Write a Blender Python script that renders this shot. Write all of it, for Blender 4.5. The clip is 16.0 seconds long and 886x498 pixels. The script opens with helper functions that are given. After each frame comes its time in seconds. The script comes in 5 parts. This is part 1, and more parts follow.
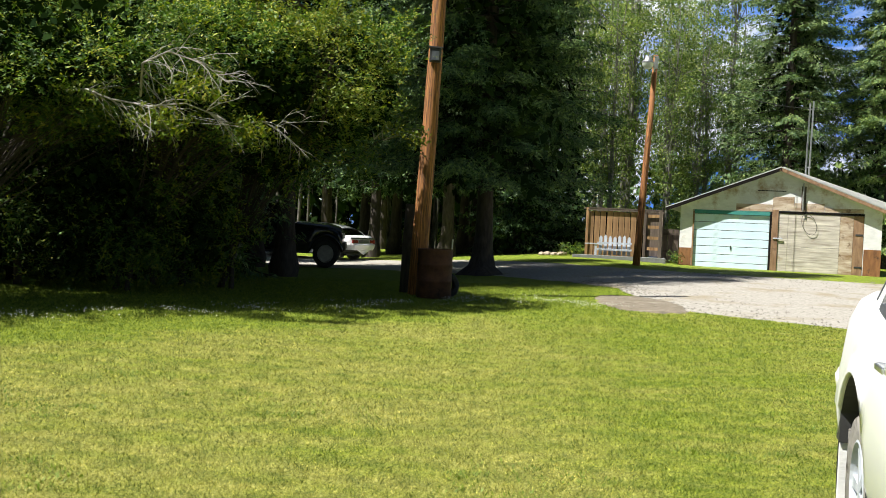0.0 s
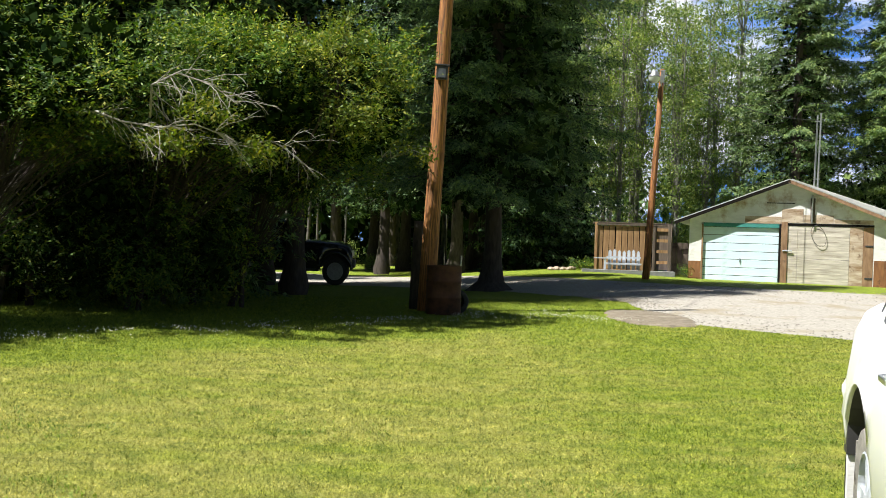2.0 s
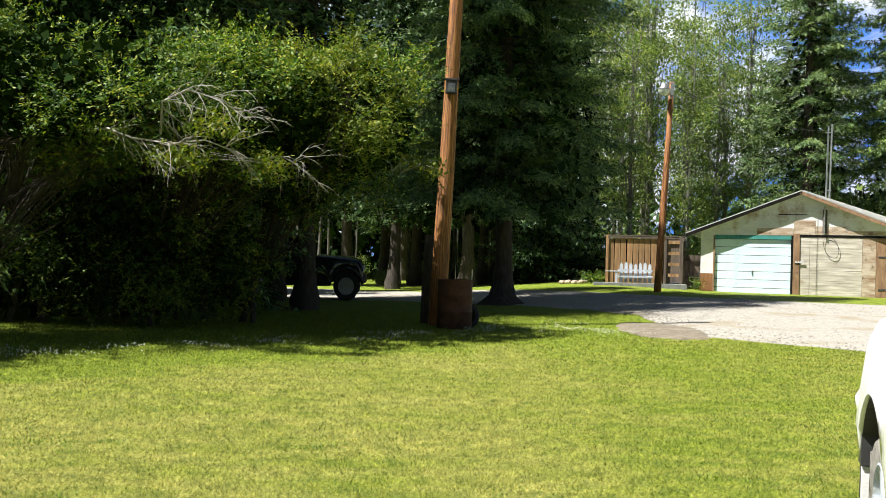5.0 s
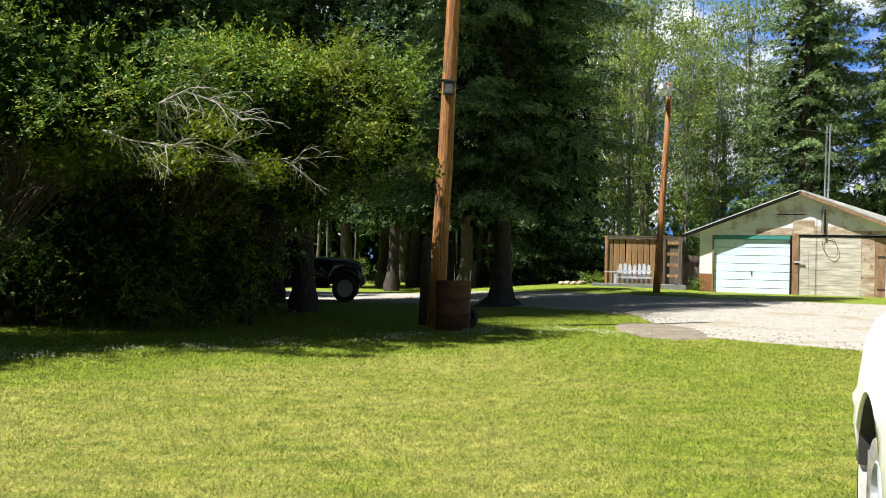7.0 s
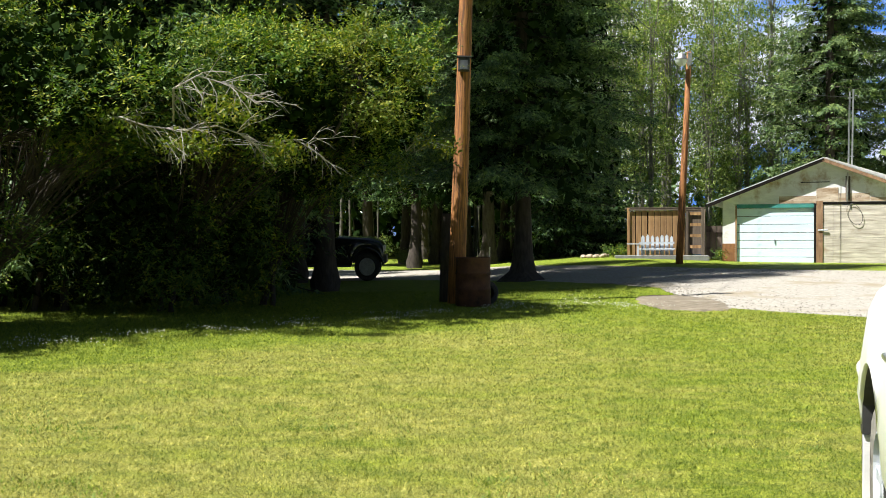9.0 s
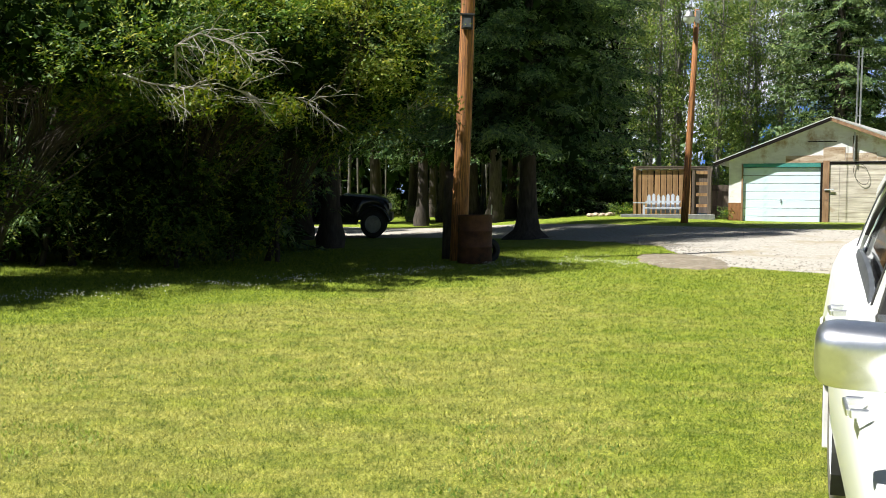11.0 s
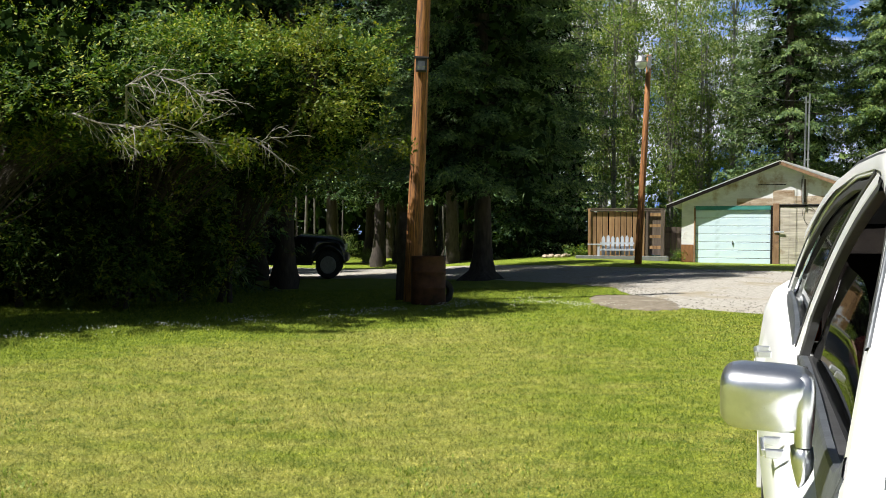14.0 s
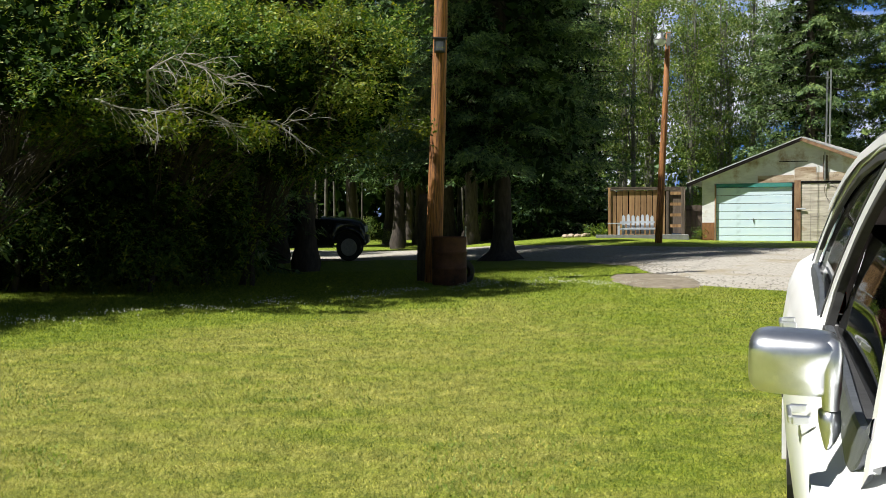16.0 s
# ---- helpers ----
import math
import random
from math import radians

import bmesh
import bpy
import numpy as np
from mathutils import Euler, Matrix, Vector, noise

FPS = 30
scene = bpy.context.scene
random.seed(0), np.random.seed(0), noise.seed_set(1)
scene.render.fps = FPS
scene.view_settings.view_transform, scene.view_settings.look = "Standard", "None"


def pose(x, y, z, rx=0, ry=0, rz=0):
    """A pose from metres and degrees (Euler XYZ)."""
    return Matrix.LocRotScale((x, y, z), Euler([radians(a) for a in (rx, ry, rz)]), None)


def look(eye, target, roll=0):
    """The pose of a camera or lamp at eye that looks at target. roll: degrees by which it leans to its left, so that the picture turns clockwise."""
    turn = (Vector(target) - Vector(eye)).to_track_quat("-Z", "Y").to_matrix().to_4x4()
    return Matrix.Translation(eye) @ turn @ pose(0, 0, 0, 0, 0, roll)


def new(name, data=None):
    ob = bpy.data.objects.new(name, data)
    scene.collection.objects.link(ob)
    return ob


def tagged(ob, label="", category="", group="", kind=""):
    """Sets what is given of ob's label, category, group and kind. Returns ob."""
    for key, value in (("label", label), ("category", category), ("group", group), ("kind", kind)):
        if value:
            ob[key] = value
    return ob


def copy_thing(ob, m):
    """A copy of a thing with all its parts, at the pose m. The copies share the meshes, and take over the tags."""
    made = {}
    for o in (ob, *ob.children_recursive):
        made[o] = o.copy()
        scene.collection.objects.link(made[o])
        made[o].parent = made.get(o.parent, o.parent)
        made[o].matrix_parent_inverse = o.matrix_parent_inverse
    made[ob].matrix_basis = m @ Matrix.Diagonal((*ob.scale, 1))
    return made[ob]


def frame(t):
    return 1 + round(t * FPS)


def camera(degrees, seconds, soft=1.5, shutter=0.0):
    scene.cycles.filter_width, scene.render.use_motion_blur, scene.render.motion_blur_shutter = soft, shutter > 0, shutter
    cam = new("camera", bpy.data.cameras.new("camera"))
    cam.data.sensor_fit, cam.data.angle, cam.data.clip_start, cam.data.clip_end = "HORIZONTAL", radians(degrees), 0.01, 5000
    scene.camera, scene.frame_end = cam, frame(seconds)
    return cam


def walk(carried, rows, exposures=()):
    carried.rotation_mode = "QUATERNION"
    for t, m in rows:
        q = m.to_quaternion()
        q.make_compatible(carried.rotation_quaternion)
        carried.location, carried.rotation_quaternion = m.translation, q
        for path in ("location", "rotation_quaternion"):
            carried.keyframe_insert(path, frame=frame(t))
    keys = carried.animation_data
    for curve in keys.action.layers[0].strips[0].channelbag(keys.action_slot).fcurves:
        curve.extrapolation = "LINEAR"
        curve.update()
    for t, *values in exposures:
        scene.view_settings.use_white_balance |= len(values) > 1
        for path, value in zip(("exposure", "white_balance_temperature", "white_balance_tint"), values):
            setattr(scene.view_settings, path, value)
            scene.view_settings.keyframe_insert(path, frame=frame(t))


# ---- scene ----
cam = camera(47.3, 16.0, soft=0.4)
PATH = [
    (0, (0.003, -0.055, 1.369), (0.011, 1.944, 1.323), 2.6),
    (0.5, (0.008, -0.088, 1.368), (0.003, 1.911, 1.329), 2.6),
    (1, (0.016, -0.106, 1.372), (0.012, 1.894, 1.34), 2.4),
    (1.5, (0.019, -0.101, 1.369), (0.015, 1.899, 1.346), 2.2),
    (2, (0.015, -0.107, 1.377), (0.003, 1.893, 1.362), 1.9),
    (2.5, (0.012, -0.085, 1.376), (-0.01, 1.915, 1.375), 1.7),
    (3, (0.014, -0.08, 1.378), (-0.01, 1.919, 1.386), 1.8),
    (3.5, (0.018, -0.08, 1.368), (-0.006, 1.92, 1.382), 1.7),
    (4, (0.022, -0.099, 1.368), (-0.006, 1.901, 1.379), 1.6),
    (6.5, (0.038, -0.082, 1.36), (-0.002, 1.918, 1.377), 1.4),
    (7, (0.049, -0.073, 1.355), (0.015, 1.927, 1.372), 1.2),
    (7.5, (0.057, -0.072, 1.361), (0.031, 1.928, 1.376), 1.0),
    (8, (0.092, -0.066, 1.369), (0.058, 1.934, 1.373), 1.1),
    (8.5, (0.108, -0.13, 1.379), (0.044, 1.869, 1.373), 0.5),
    (8.7, (0.128, -0.104, 1.381), (0.051, 1.894, 1.363), 0.1),
    (10.8, (0.307, -0.295, 1.355), (0.226, 1.703, 1.294), -0.9),
    (11, (0.323, -0.291, 1.373), (0.220, 1.703, 1.259), 0.1),
    (11.5, (0.359, -0.308, 1.371), (0.290, 1.689, 1.272), 0.9),
    (12, (0.371, -0.301, 1.371), (0.265, 1.695, 1.294), 0.5),
    (12.5, (0.389, -0.321, 1.372), (0.278, 1.675, 1.306), -0.3),
    (13, (0.408, -0.327, 1.368), (0.321, 1.671, 1.31), -1.0),
    (13.5, (0.422, -0.285, 1.379), (0.376, 1.714, 1.335), -0.4),
    (14, (0.422, -0.308, 1.377), (0.4, 1.692, 1.344), 0.3),
    (14.5, (0.417, -0.303, 1.38), (0.401, 1.696, 1.341), 0.2),
    (15, (0.407, -0.336, 1.377), (0.397, 1.664, 1.349), -0.3),
    (15.5, (0.395, -0.31, 1.378), (0.355, 1.689, 1.326), -1.0),
    (16, (0.395, -0.357, 1.356), (0.335, 1.641, 1.287), -0.4),
]
walk(cam, [(t, look(eye, target, roll)) for t, eye, target, roll in PATH],
     exposures=[(0, 0.84), (2.5, 0.93), (4.2, 1.0), (8.7, 1.01), (10.8, 1.01), (12, 0.86), (13, 0.80), (14, 0.70), (15, 0.60), (16, 0.61)])

# ---- light ----
SUN_TO = Vector((-0.92, -0.39, 0)).normalized()
SUN_EL = radians(58)
world = bpy.data.worlds.new("world")
scene.world = world
world.use_nodes = True
wn, wl = world.node_tree.nodes, world.node_tree.links
sky = wn.new("ShaderNodeTexSky")
sky.sky_type = "NISHITA"
sky.sun_disc = False
sky.sun_elevation = SUN_EL
sky.sun_rotation = math.atan2(SUN_TO.x, SUN_TO.y)
sky.air_density, sky.dust_density = 1.0, 0.6
wl.new(sky.outputs[0], wn["Background"].inputs[0])
wn["Background"].inputs[1].default_value = 0.030
sun = new("sun", bpy.data.lights.new("sun", "SUN"))
sun.data.energy, sun.data.angle, sun.data.color = 5.8, radians(0.55), (1.0, 0.965, 0.90)
to_sun = SUN_TO * math.cos(SUN_EL) + Vector((0, 0, math.sin(SUN_EL)))
sun.matrix_world = look(to_sun * 60, (0, 0, 0))

# ---- materials ----
def nodes_of(name):
    m = bpy.data.materials.new(name)
    m.use_nodes = True
    nt = m.node_tree
    return m, nt, nt.nodes["Principled BSDF"]


def ramp(nt, fac, stops):
    r = nt.nodes.new("ShaderNodeValToRGB")
    els = r.color_ramp.elements
    while len(els) < len(stops):
        els.new(0.5)
    for e, (p, c) in zip(els, stops):
        e.position, e.color = p, (*c, 1)
    nt.links.new(fac, r.inputs[0])
    return r.outputs[0]


def noise_tex(nt, vec, scale, detail=4, rough=0.6):
    n = nt.nodes.new("ShaderNodeTexNoise")
    n.inputs["Scale"].default_value, n.inputs["Detail"].default_value, n.inputs["Roughness"].default_value = scale, detail, rough
    nt.links.new(vec, n.inputs["Vector"])
    return n.outputs["Fac"]


def mixed(nt, fac, a, b, blend="MIX"):
    n = nt.nodes.new("ShaderNodeMix")
    n.data_type, n.blend_type = "RGBA", blend
    for sock, v in ((n.inputs[0], fac), (n.inputs[6], a), (n.inputs[7], b)):
        if isinstance(v, (int, float)):
            sock.default_value = v
        elif isinstance(v, tuple):
            sock.default_value = (*v, 1)
        else:
            nt.links.new(v, sock)
    return n.outputs[2]


def coords(nt, stretch=(1, 1, 1), world_space=False):
    if world_space:
        out = nt.nodes.new("ShaderNodeNewGeometry").outputs["Position"]
    else:
        out = nt.nodes.new("ShaderNodeTexCoord").outputs["Object"]
    mp = nt.nodes.new("ShaderNodeMapping")
    mp.inputs["Scale"].default_value = stretch
    nt.links.new(out, mp.inputs[0])
    return mp.outputs[0]


def surface(name, c1, c2, scale=6, stretch=(1, 1, 1), rough=0.7, metal=0.0, bump=0.3, dirt=None, dirt_scale=1.5, dirt_at=0.55, grain=40, spec=0.5, coat=0.0, vary=0.0, streak=None):
    """Two tones by noise, stains of a third, fine bump."""
    m, nt, p = nodes_of(name)
    v = coords(nt, stretch)
    n = noise_tex(nt, v, scale)
    col = ramp(nt, n, [(0.3, c1), (0.7, c2)])
    if vary:
        info = nt.nodes.new("ShaderNodeObjectInfo")
        tone = ramp(nt, info.outputs["Random"], [(0, (1 - vary,) * 3), (1, (1, 1, 1))])
        col = mixed(nt, 1.0, col, tone, "MULTIPLY")
    if streak:
        f = ramp(nt, noise_tex(nt, coords(nt, (1, 1, 0.05)), 42, 4, 0.6), [(0.47, (0, 0, 0)), (0.60, (0.85, 0.85, 0.85))])
        col = mixed(nt, f, col, streak)
    if dirt:
        d = noise_tex(nt, coords(nt), dirt_scale, 6, 0.65)
        f = ramp(nt, d, [(dirt_at, (0, 0, 0)), (dirt_at + 0.12, (1, 1, 1))])
        col = mixed(nt, f, col, dirt)
    nt.links.new(col, p.inputs["Base Color"])
    p.inputs["Roughness"].default_value, p.inputs["Metallic"].default_value = rough, metal
    p.inputs["Specular IOR Level"].default_value = spec
    p.inputs["Coat Weight"].default_value = coat
    if bump:
        b = nt.nodes.new("ShaderNodeBump")
        b.inputs["Strength"].default_value, b.inputs["Distance"].default_value = bump, 0.01
        nt.links.new(noise_tex(nt, v, grain, 3), b.inputs["Height"])
        nt.links.new(b.outputs[0], p.inputs["Normal"])
    return m


def foliage(name, tones, through_col, share=0.35, gloss=0.35, rough=0.55):
    """Leaves: each one its own tone, lit through from behind."""
    m, nt, p = nodes_of(name)
    g = nt.nodes.new("ShaderNodeNewGeometry")
    info = nt.nodes.new("ShaderNodeObjectInfo")
    k = len(tones) - 1
    col = ramp(nt, g.outputs["Random Per Island"], [(i / k, c) for i, c in enumerate(tones)])
    tone = ramp(nt, info.outputs["Random"], [(0, (0.78, 0.8, 0.8)), (1, (1.12, 1.08, 1.0))])
    col = mixed(nt, 1.0, col, tone, "MULTIPLY")
    big = ramp(nt, noise_tex(nt, coords(nt), 1.3, 4), [(0.32, (0.55, 0.66, 0.75)), (0.68, (1.5, 1.30, 0.90))])
    col = mixed(nt, 1.0, col, big, "MULTIPLY")
    nt.links.new(col, p.inputs["Base Color"])
    p.inputs["Roughness"].default_value, p.inputs["Specular IOR Level"].default_value = rough, gloss
    tr = nt.nodes.new("ShaderNodeBsdfTranslucent")
    tcol = mixed(nt, 1.0, col, through_col, "MULTIPLY")
    nt.links.new(tcol, tr.inputs[0])
    mx = nt.nodes.new("ShaderNodeMixShader")
    mx.inputs[0].default_value = share
    nt.links.new(p.outputs[0], mx.inputs[1])
    nt.links.new(tr.outputs[0], mx.inputs[2])
    nt.links.new(mx.outputs[0], nt.nodes["Material Output"].inputs[0])
    return m


def calc(nt, op, a, b, c=None):
    n = nt.nodes.new("ShaderNodeMath")
    n.operation = op
    for sock, v in zip(n.inputs, (a, b, c)):
        if isinstance(v, (int, float)):
            sock.default_value = v
        elif v is not None:
            nt.links.new(v, sock)
    return n.outputs[0]


def eased(nt, v, lo, hi, out_lo, out_hi):
    n = nt.nodes.new("ShaderNodeMapRange")
    n.interpolation_type = "SMOOTHSTEP"
    for i, w in enumerate((lo, hi, out_lo, out_hi)):
        n.inputs[i + 1].default_value = w
    nt.links.new(v, n.inputs[0])
    return n.outputs[0]


def lawn_tones(nt):
    """Turf by world place: lush green by the trees, a dry straw stretch, mown streaks and fine mottling."""
    v = coords(nt, (1, 1, 0), True)
    big = noise_tex(nt, v, 0.5, 4, 0.6)
    mid = noise_tex(nt, coords(nt, (0.55, 1.5, 0), True), 2.0, 7, 0.78)
    fine = noise_tex(nt, v, 30, 4, 0.75)
    speck = noise_tex(nt, v, 75, 3, 0.7)
    both = calc(nt, "MULTIPLY_ADD", speck, 0.55, calc(nt, "MULTIPLY", fine, 0.45))
    green = ramp(nt, both, [(0.37, (0.040, 0.086, 0.005)), (0.50, (0.150, 0.208, 0.018)), (0.63, (0.370, 0.410, 0.050))])
    straw = ramp(nt, both, [(0.37, (0.090, 0.108, 0.014)), (0.50, (0.262, 0.258, 0.060)), (0.63, (0.575, 0.535, 0.195))])
    pos = nt.nodes.new("ShaderNodeSeparateXYZ")
    nt.links.new(nt.nodes.new("ShaderNodeNewGeometry").outputs["Position"], pos.inputs[0])
    # metres out from the trees' foot line, which runs aslant over the lawn
    out = calc(nt, "SUBTRACT", calc(nt, "MULTIPLY_ADD", pos.outputs[0], 1.05, 17.8), pos.outputs[1])
    dry = calc(nt, "ADD", eased(nt, out, 0.8, 4.8, -0.34, 0.06), eased(nt, pos.outputs[0], 0.2, 2.4, 0.0, -0.12))
    dry = calc(nt, "ADD", dry, eased(nt, pos.outputs[1], 9.0, 14.0, 0.0, 0.0))
    tot = calc(nt, "ADD", calc(nt, "MULTIPLY_ADD", mid, 0.85, calc(nt, "MULTIPLY", big, 0.55)), dry)
    f = ramp(nt, tot, [(0.575, (0.04, 0.04, 0.04)), (0.815, (0.86, 0.86, 0.86))])
    mottle = ramp(nt, noise_tex(nt, v, 4.5, 5, 0.7), [(0.36, (0.70, 0.77, 0.68)), (0.62, (1.24, 1.20, 1.2))])
    return mixed(nt, 1.0, mixed(nt, f, green, straw), mottle, "MULTIPLY"), fine


def lawn_material(name, blades):
    m, nt, p = nodes_of(name)
    col, fine = lawn_tones(nt)
    if blades:
        g = nt.nodes.new("ShaderNodeNewGeometry")
        tone = ramp(nt, g.outputs["Random Per Island"], [(0, (0.22, 0.30, 0.20)), (0.5, (0.95, 0.95, 0.9)), (1, (2.0, 1.85, 1.8))])
        col = mixed(nt, 1.0, col, tone, "MULTIPLY")
        tr = nt.nodes.new("ShaderNodeBsdfTranslucent")
        nt.links.new(col, tr.inputs[0])
        mx = nt.nodes.new("ShaderNodeMixShader")
        mx.inputs[0].default_value = 0.3
        nt.links.new(p.outputs[0], mx.inputs[1])
        nt.links.new(tr.outputs[0], mx.inputs[2])
        nt.links.new(mx.outputs[0], nt.nodes["Material Output"].inputs[0])
    else:
        b = nt.nodes.new("ShaderNodeBump")
        b.inputs["Strength"].default_value, b.inputs["Distance"].default_value = 0.8, 0.04
        nt.links.new(noise_tex(nt, coords(nt, (1, 1, 0), True), 45, 4, 0.75), b.inputs["Height"])
        nt.links.new(b.outputs[0], p.inputs["Normal"])
    nt.links.new(col, p.inputs["Base Color"])
    p.inputs["Roughness"].default_value, p.inputs["Specular IOR Level"].default_value = 0.75, 0.2
    return m


MAT_LAWN = lawn_material("lawn", False)
MAT_BLADE = lawn_material("grass_blades", True)
MAT_GRAVEL = surface("gravel", (0.215, 0.20, 0.172), (0.39, 0.37, 0.33), 13, rough=0.95, bump=0.9, grain=22, dirt=(0.24, 0.205, 0.14), dirt_scale=0.6, dirt_at=0.54)
MAT_EARTH = surface("bare_earth", (0.105, 0.088, 0.062), (0.225, 0.19, 0.142), 6, rough=0.95, bump=0.8, grain=30, dirt=(0.26, 0.23, 0.18), dirt_scale=2.5, dirt_at=0.56)
MAT_STONE = surface("pebble", (0.22, 0.20, 0.17), (0.42, 0.39, 0.34), 30, rough=0.9, bump=0.2, vary=0.4)
MAT_NEEDLE = foliage("spruce_needles", [(0.028, 0.068, 0.036), (0.085, 0.170, 0.076), (0.235, 0.365, 0.150)], (0.9, 1.0, 0.5), 0.15)
MAT_NEEDLE_BLUE = foliage("spruce_needles_pale", [(0.048, 0.100, 0.044), (0.105, 0.185, 0.070), (0.220, 0.305, 0.115)], (0.9, 1.0, 0.5), 0.15)
MAT_LEAF = foliage("shrub_leaves", [(0.035, 0.085, 0.022), (0.060, 0.130, 0.026), (0.125, 0.225, 0.036), (0.330, 0.345, 0.055)], (1.0, 1.15, 0.35), 0.26, 0.3)
# Near-black leaves: shade put into colour, to keep crowns and wood dark inside.
MAT_SHADE_LEAF = foliage("shade_leaves", [(0.012, 0.026, 0.010), (0.022, 0.044, 0.014)], (1.0, 1.1, 0.4), 0.04, 0.0, 0.95)
MAT_ASPEN = foliage("aspen_leaves", [(0.11, 0.19, 0.060), (0.19, 0.285, 0.10), (0.35, 0.42, 0.19)], (1.0, 1.1, 0.5), 0.4)
MAT_BARK = surface("spruce_bark", (0.028, 0.022, 0.018), (0.075, 0.060, 0.050), 14, (1, 1, 0.25), 0.95, bump=1.0, grain=30)
MAT_PALE_BARK = surface("aspen_bark", (0.12, 0.115, 0.10), (0.26, 0.25, 0.22), 8, (1, 1, 2.5), 0.85, bump=0.4, dirt=(0.05, 0.045, 0.04), dirt_scale=4, dirt_at=0.6)
# Bark toned down so that the wood's shade is in the stems' colour.
MAT_STEM = surface("shaded_stems", (0.045, 0.04, 0.034), (0.15, 0.14, 0.12), 6, (1, 1, 0.6), 0.9, bump=0.3)
MAT_DEADWOOD = surface("grey_deadwood", (0.20, 0.185, 0.16), (0.36, 0.335, 0.30), 12, (1, 1, 0.4), 0.9, bump=0.5)
MAT_POLE = surface("weathered_pole", (0.15, 0.050, 0.014), (0.46, 0.205, 0.062), 30, (1, 1, 0.04), 0.8, bump=0.9, grain=26, streak=(0.085, 0.038, 0.016))
MAT_BOARD = surface("brown_boards", (0.20, 0.10, 0.04), (0.50, 0.31, 0.15), 9, (1, 1, 0.12), 0.8, bump=0.5, vary=0.35)
MAT_GREYBOARD = surface("grey_boards", (0.085, 0.065, 0.05), (0.19, 0.15, 0.115), 9, (1, 1, 0.12), 0.9, bump=0.5, vary=0.3)
MAT_WHITEWOOD = surface("white_painted_pickets", (0.32, 0.36, 0.42), (0.54, 0.57, 0.61), 12, (1, 1, 0.2), 0.7, bump=0.3, dirt=(0.42, 0.40, 0.37), dirt_scale=6, dirt_at=0.6)
MAT_STUCCO = surface("faded_white_siding", (0.60, 0.60, 0.605), (0.77, 0.77, 0.775), 2.5, (1, 1, 2.5), 0.85, bump=0.3, dirt=(0.36, 0.26, 0.16), dirt_scale=0.9, dirt_at=0.55)
MAT_PLY = surface("weathered_plywood", (0.26, 0.225, 0.185), (0.72, 0.67, 0.59), 2.0, (0.5, 1, 7), 0.8, bump=0.4, dirt=(0.30, 0.22, 0.14), dirt_scale=1.1, dirt_at=0.57, vary=0.12)
MAT_RUST = surface("rust_stained_board", (0.13, 0.055, 0.022), (0.30, 0.135, 0.05), 6, (1, 1, 0.3), 0.85, bump=0.4, dirt=(0.05, 0.025, 0.015), dirt_scale=3, dirt_at=0.58)
MAT_TRIM = surface("brown_trim", (0.16, 0.085, 0.045), (0.32, 0.20, 0.115), 8, (1, 1, 0.3), 0.8, bump=0.3, dirt=(0.08, 0.045, 0.03), dirt_scale=4, dirt_at=0.6)
MAT_STAIN = surface("stained_bare_boards", (0.22, 0.13, 0.065), (0.62, 0.54, 0.44), 2.3, (0.6, 1, 2.6), 0.85, bump=0.4, dirt=(0.12, 0.07, 0.038), dirt_scale=2.8, dirt_at=0.55)
MAT_TEAL = surface("teal_paint", (0.030, 0.185, 0.165), (0.055, 0.26, 0.235), 6, rough=0.55, bump=0.15)
MAT_DOORPANEL = surface("pale_blue_door_panels", (0.57, 0.735, 0.84), (0.66, 0.79, 0.87), 3, (0.4, 1, 2), 0.5, bump=0.1, dirt=(0.50, 0.64, 0.71), dirt_scale=2, dirt_at=0.6)
MAT_ROOF = surface("pale_metal_roof", (0.52, 0.52, 0.53), (0.66, 0.66, 0.67), 2, rough=0.45, metal=0.3, bump=0.1)
MAT_WHITEMETAL = surface("white_roof_metal", (0.72, 0.72, 0.73), (0.80, 0.80, 0.80), 3, rough=0.4, bump=0.1)
MAT_DARKROOF = surface("dark_fascia", (0.006, 0.005, 0.005), (0.018, 0.015, 0.013), 8, rough=0.9, bump=0.3, spec=0.1)
MAT_GALV = surface("galvanised_steel", (0.30, 0.31, 0.32), (0.46, 0.47, 0.48), 10, rough=0.45, metal=0.8, bump=0.1)
MAT_BARREL = surface("rusted_barrel_steel", (0.055, 0.022, 0.014), (0.14, 0.058, 0.030), 5, rough=0.8, metal=0.2, bump=0.5, dirt=(0.02, 0.014, 0.012), dirt_scale=2.5, dirt_at=0.55)
MAT_RUBBER = surface("tyre_rubber", (0.018, 0.018, 0.018), (0.040, 0.039, 0.037), 20, rough=0.9, bump=0.4)
MAT_MUDRUBBER = surface("dusty_rubber", (0.16, 0.15, 0.14), (0.30, 0.285, 0.26), 14, rough=0.9, bump=0.5, dirt=(0.06, 0.05, 0.04), dirt_scale=9, dirt_at=0.55)
MAT_WHITECAR = surface("white_car_paint", (0.77, 0.78, 0.795), (0.80, 0.81, 0.825), 2, rough=0.28, bump=0.0, coat=0.5, dirt=(0.66, 0.62, 0.56), dirt_scale=3, dirt_at=0.70)
MAT_BLACKCAR = surface("black_car_paint", (0.010, 0.011, 0.014), (0.016, 0.017, 0.020), 2, rough=0.22, bump=0.0, coat=0.7)
MAT_CHROME = surface("pitted_chrome", (0.72, 0.74, 0.77), (0.84, 0.86, 0.89), 22, rough=0.33, metal=1.0, bump=0.035, grain=120, dirt=(0.86, 0.87, 0.88), dirt_scale=30, dirt_at=0.60)
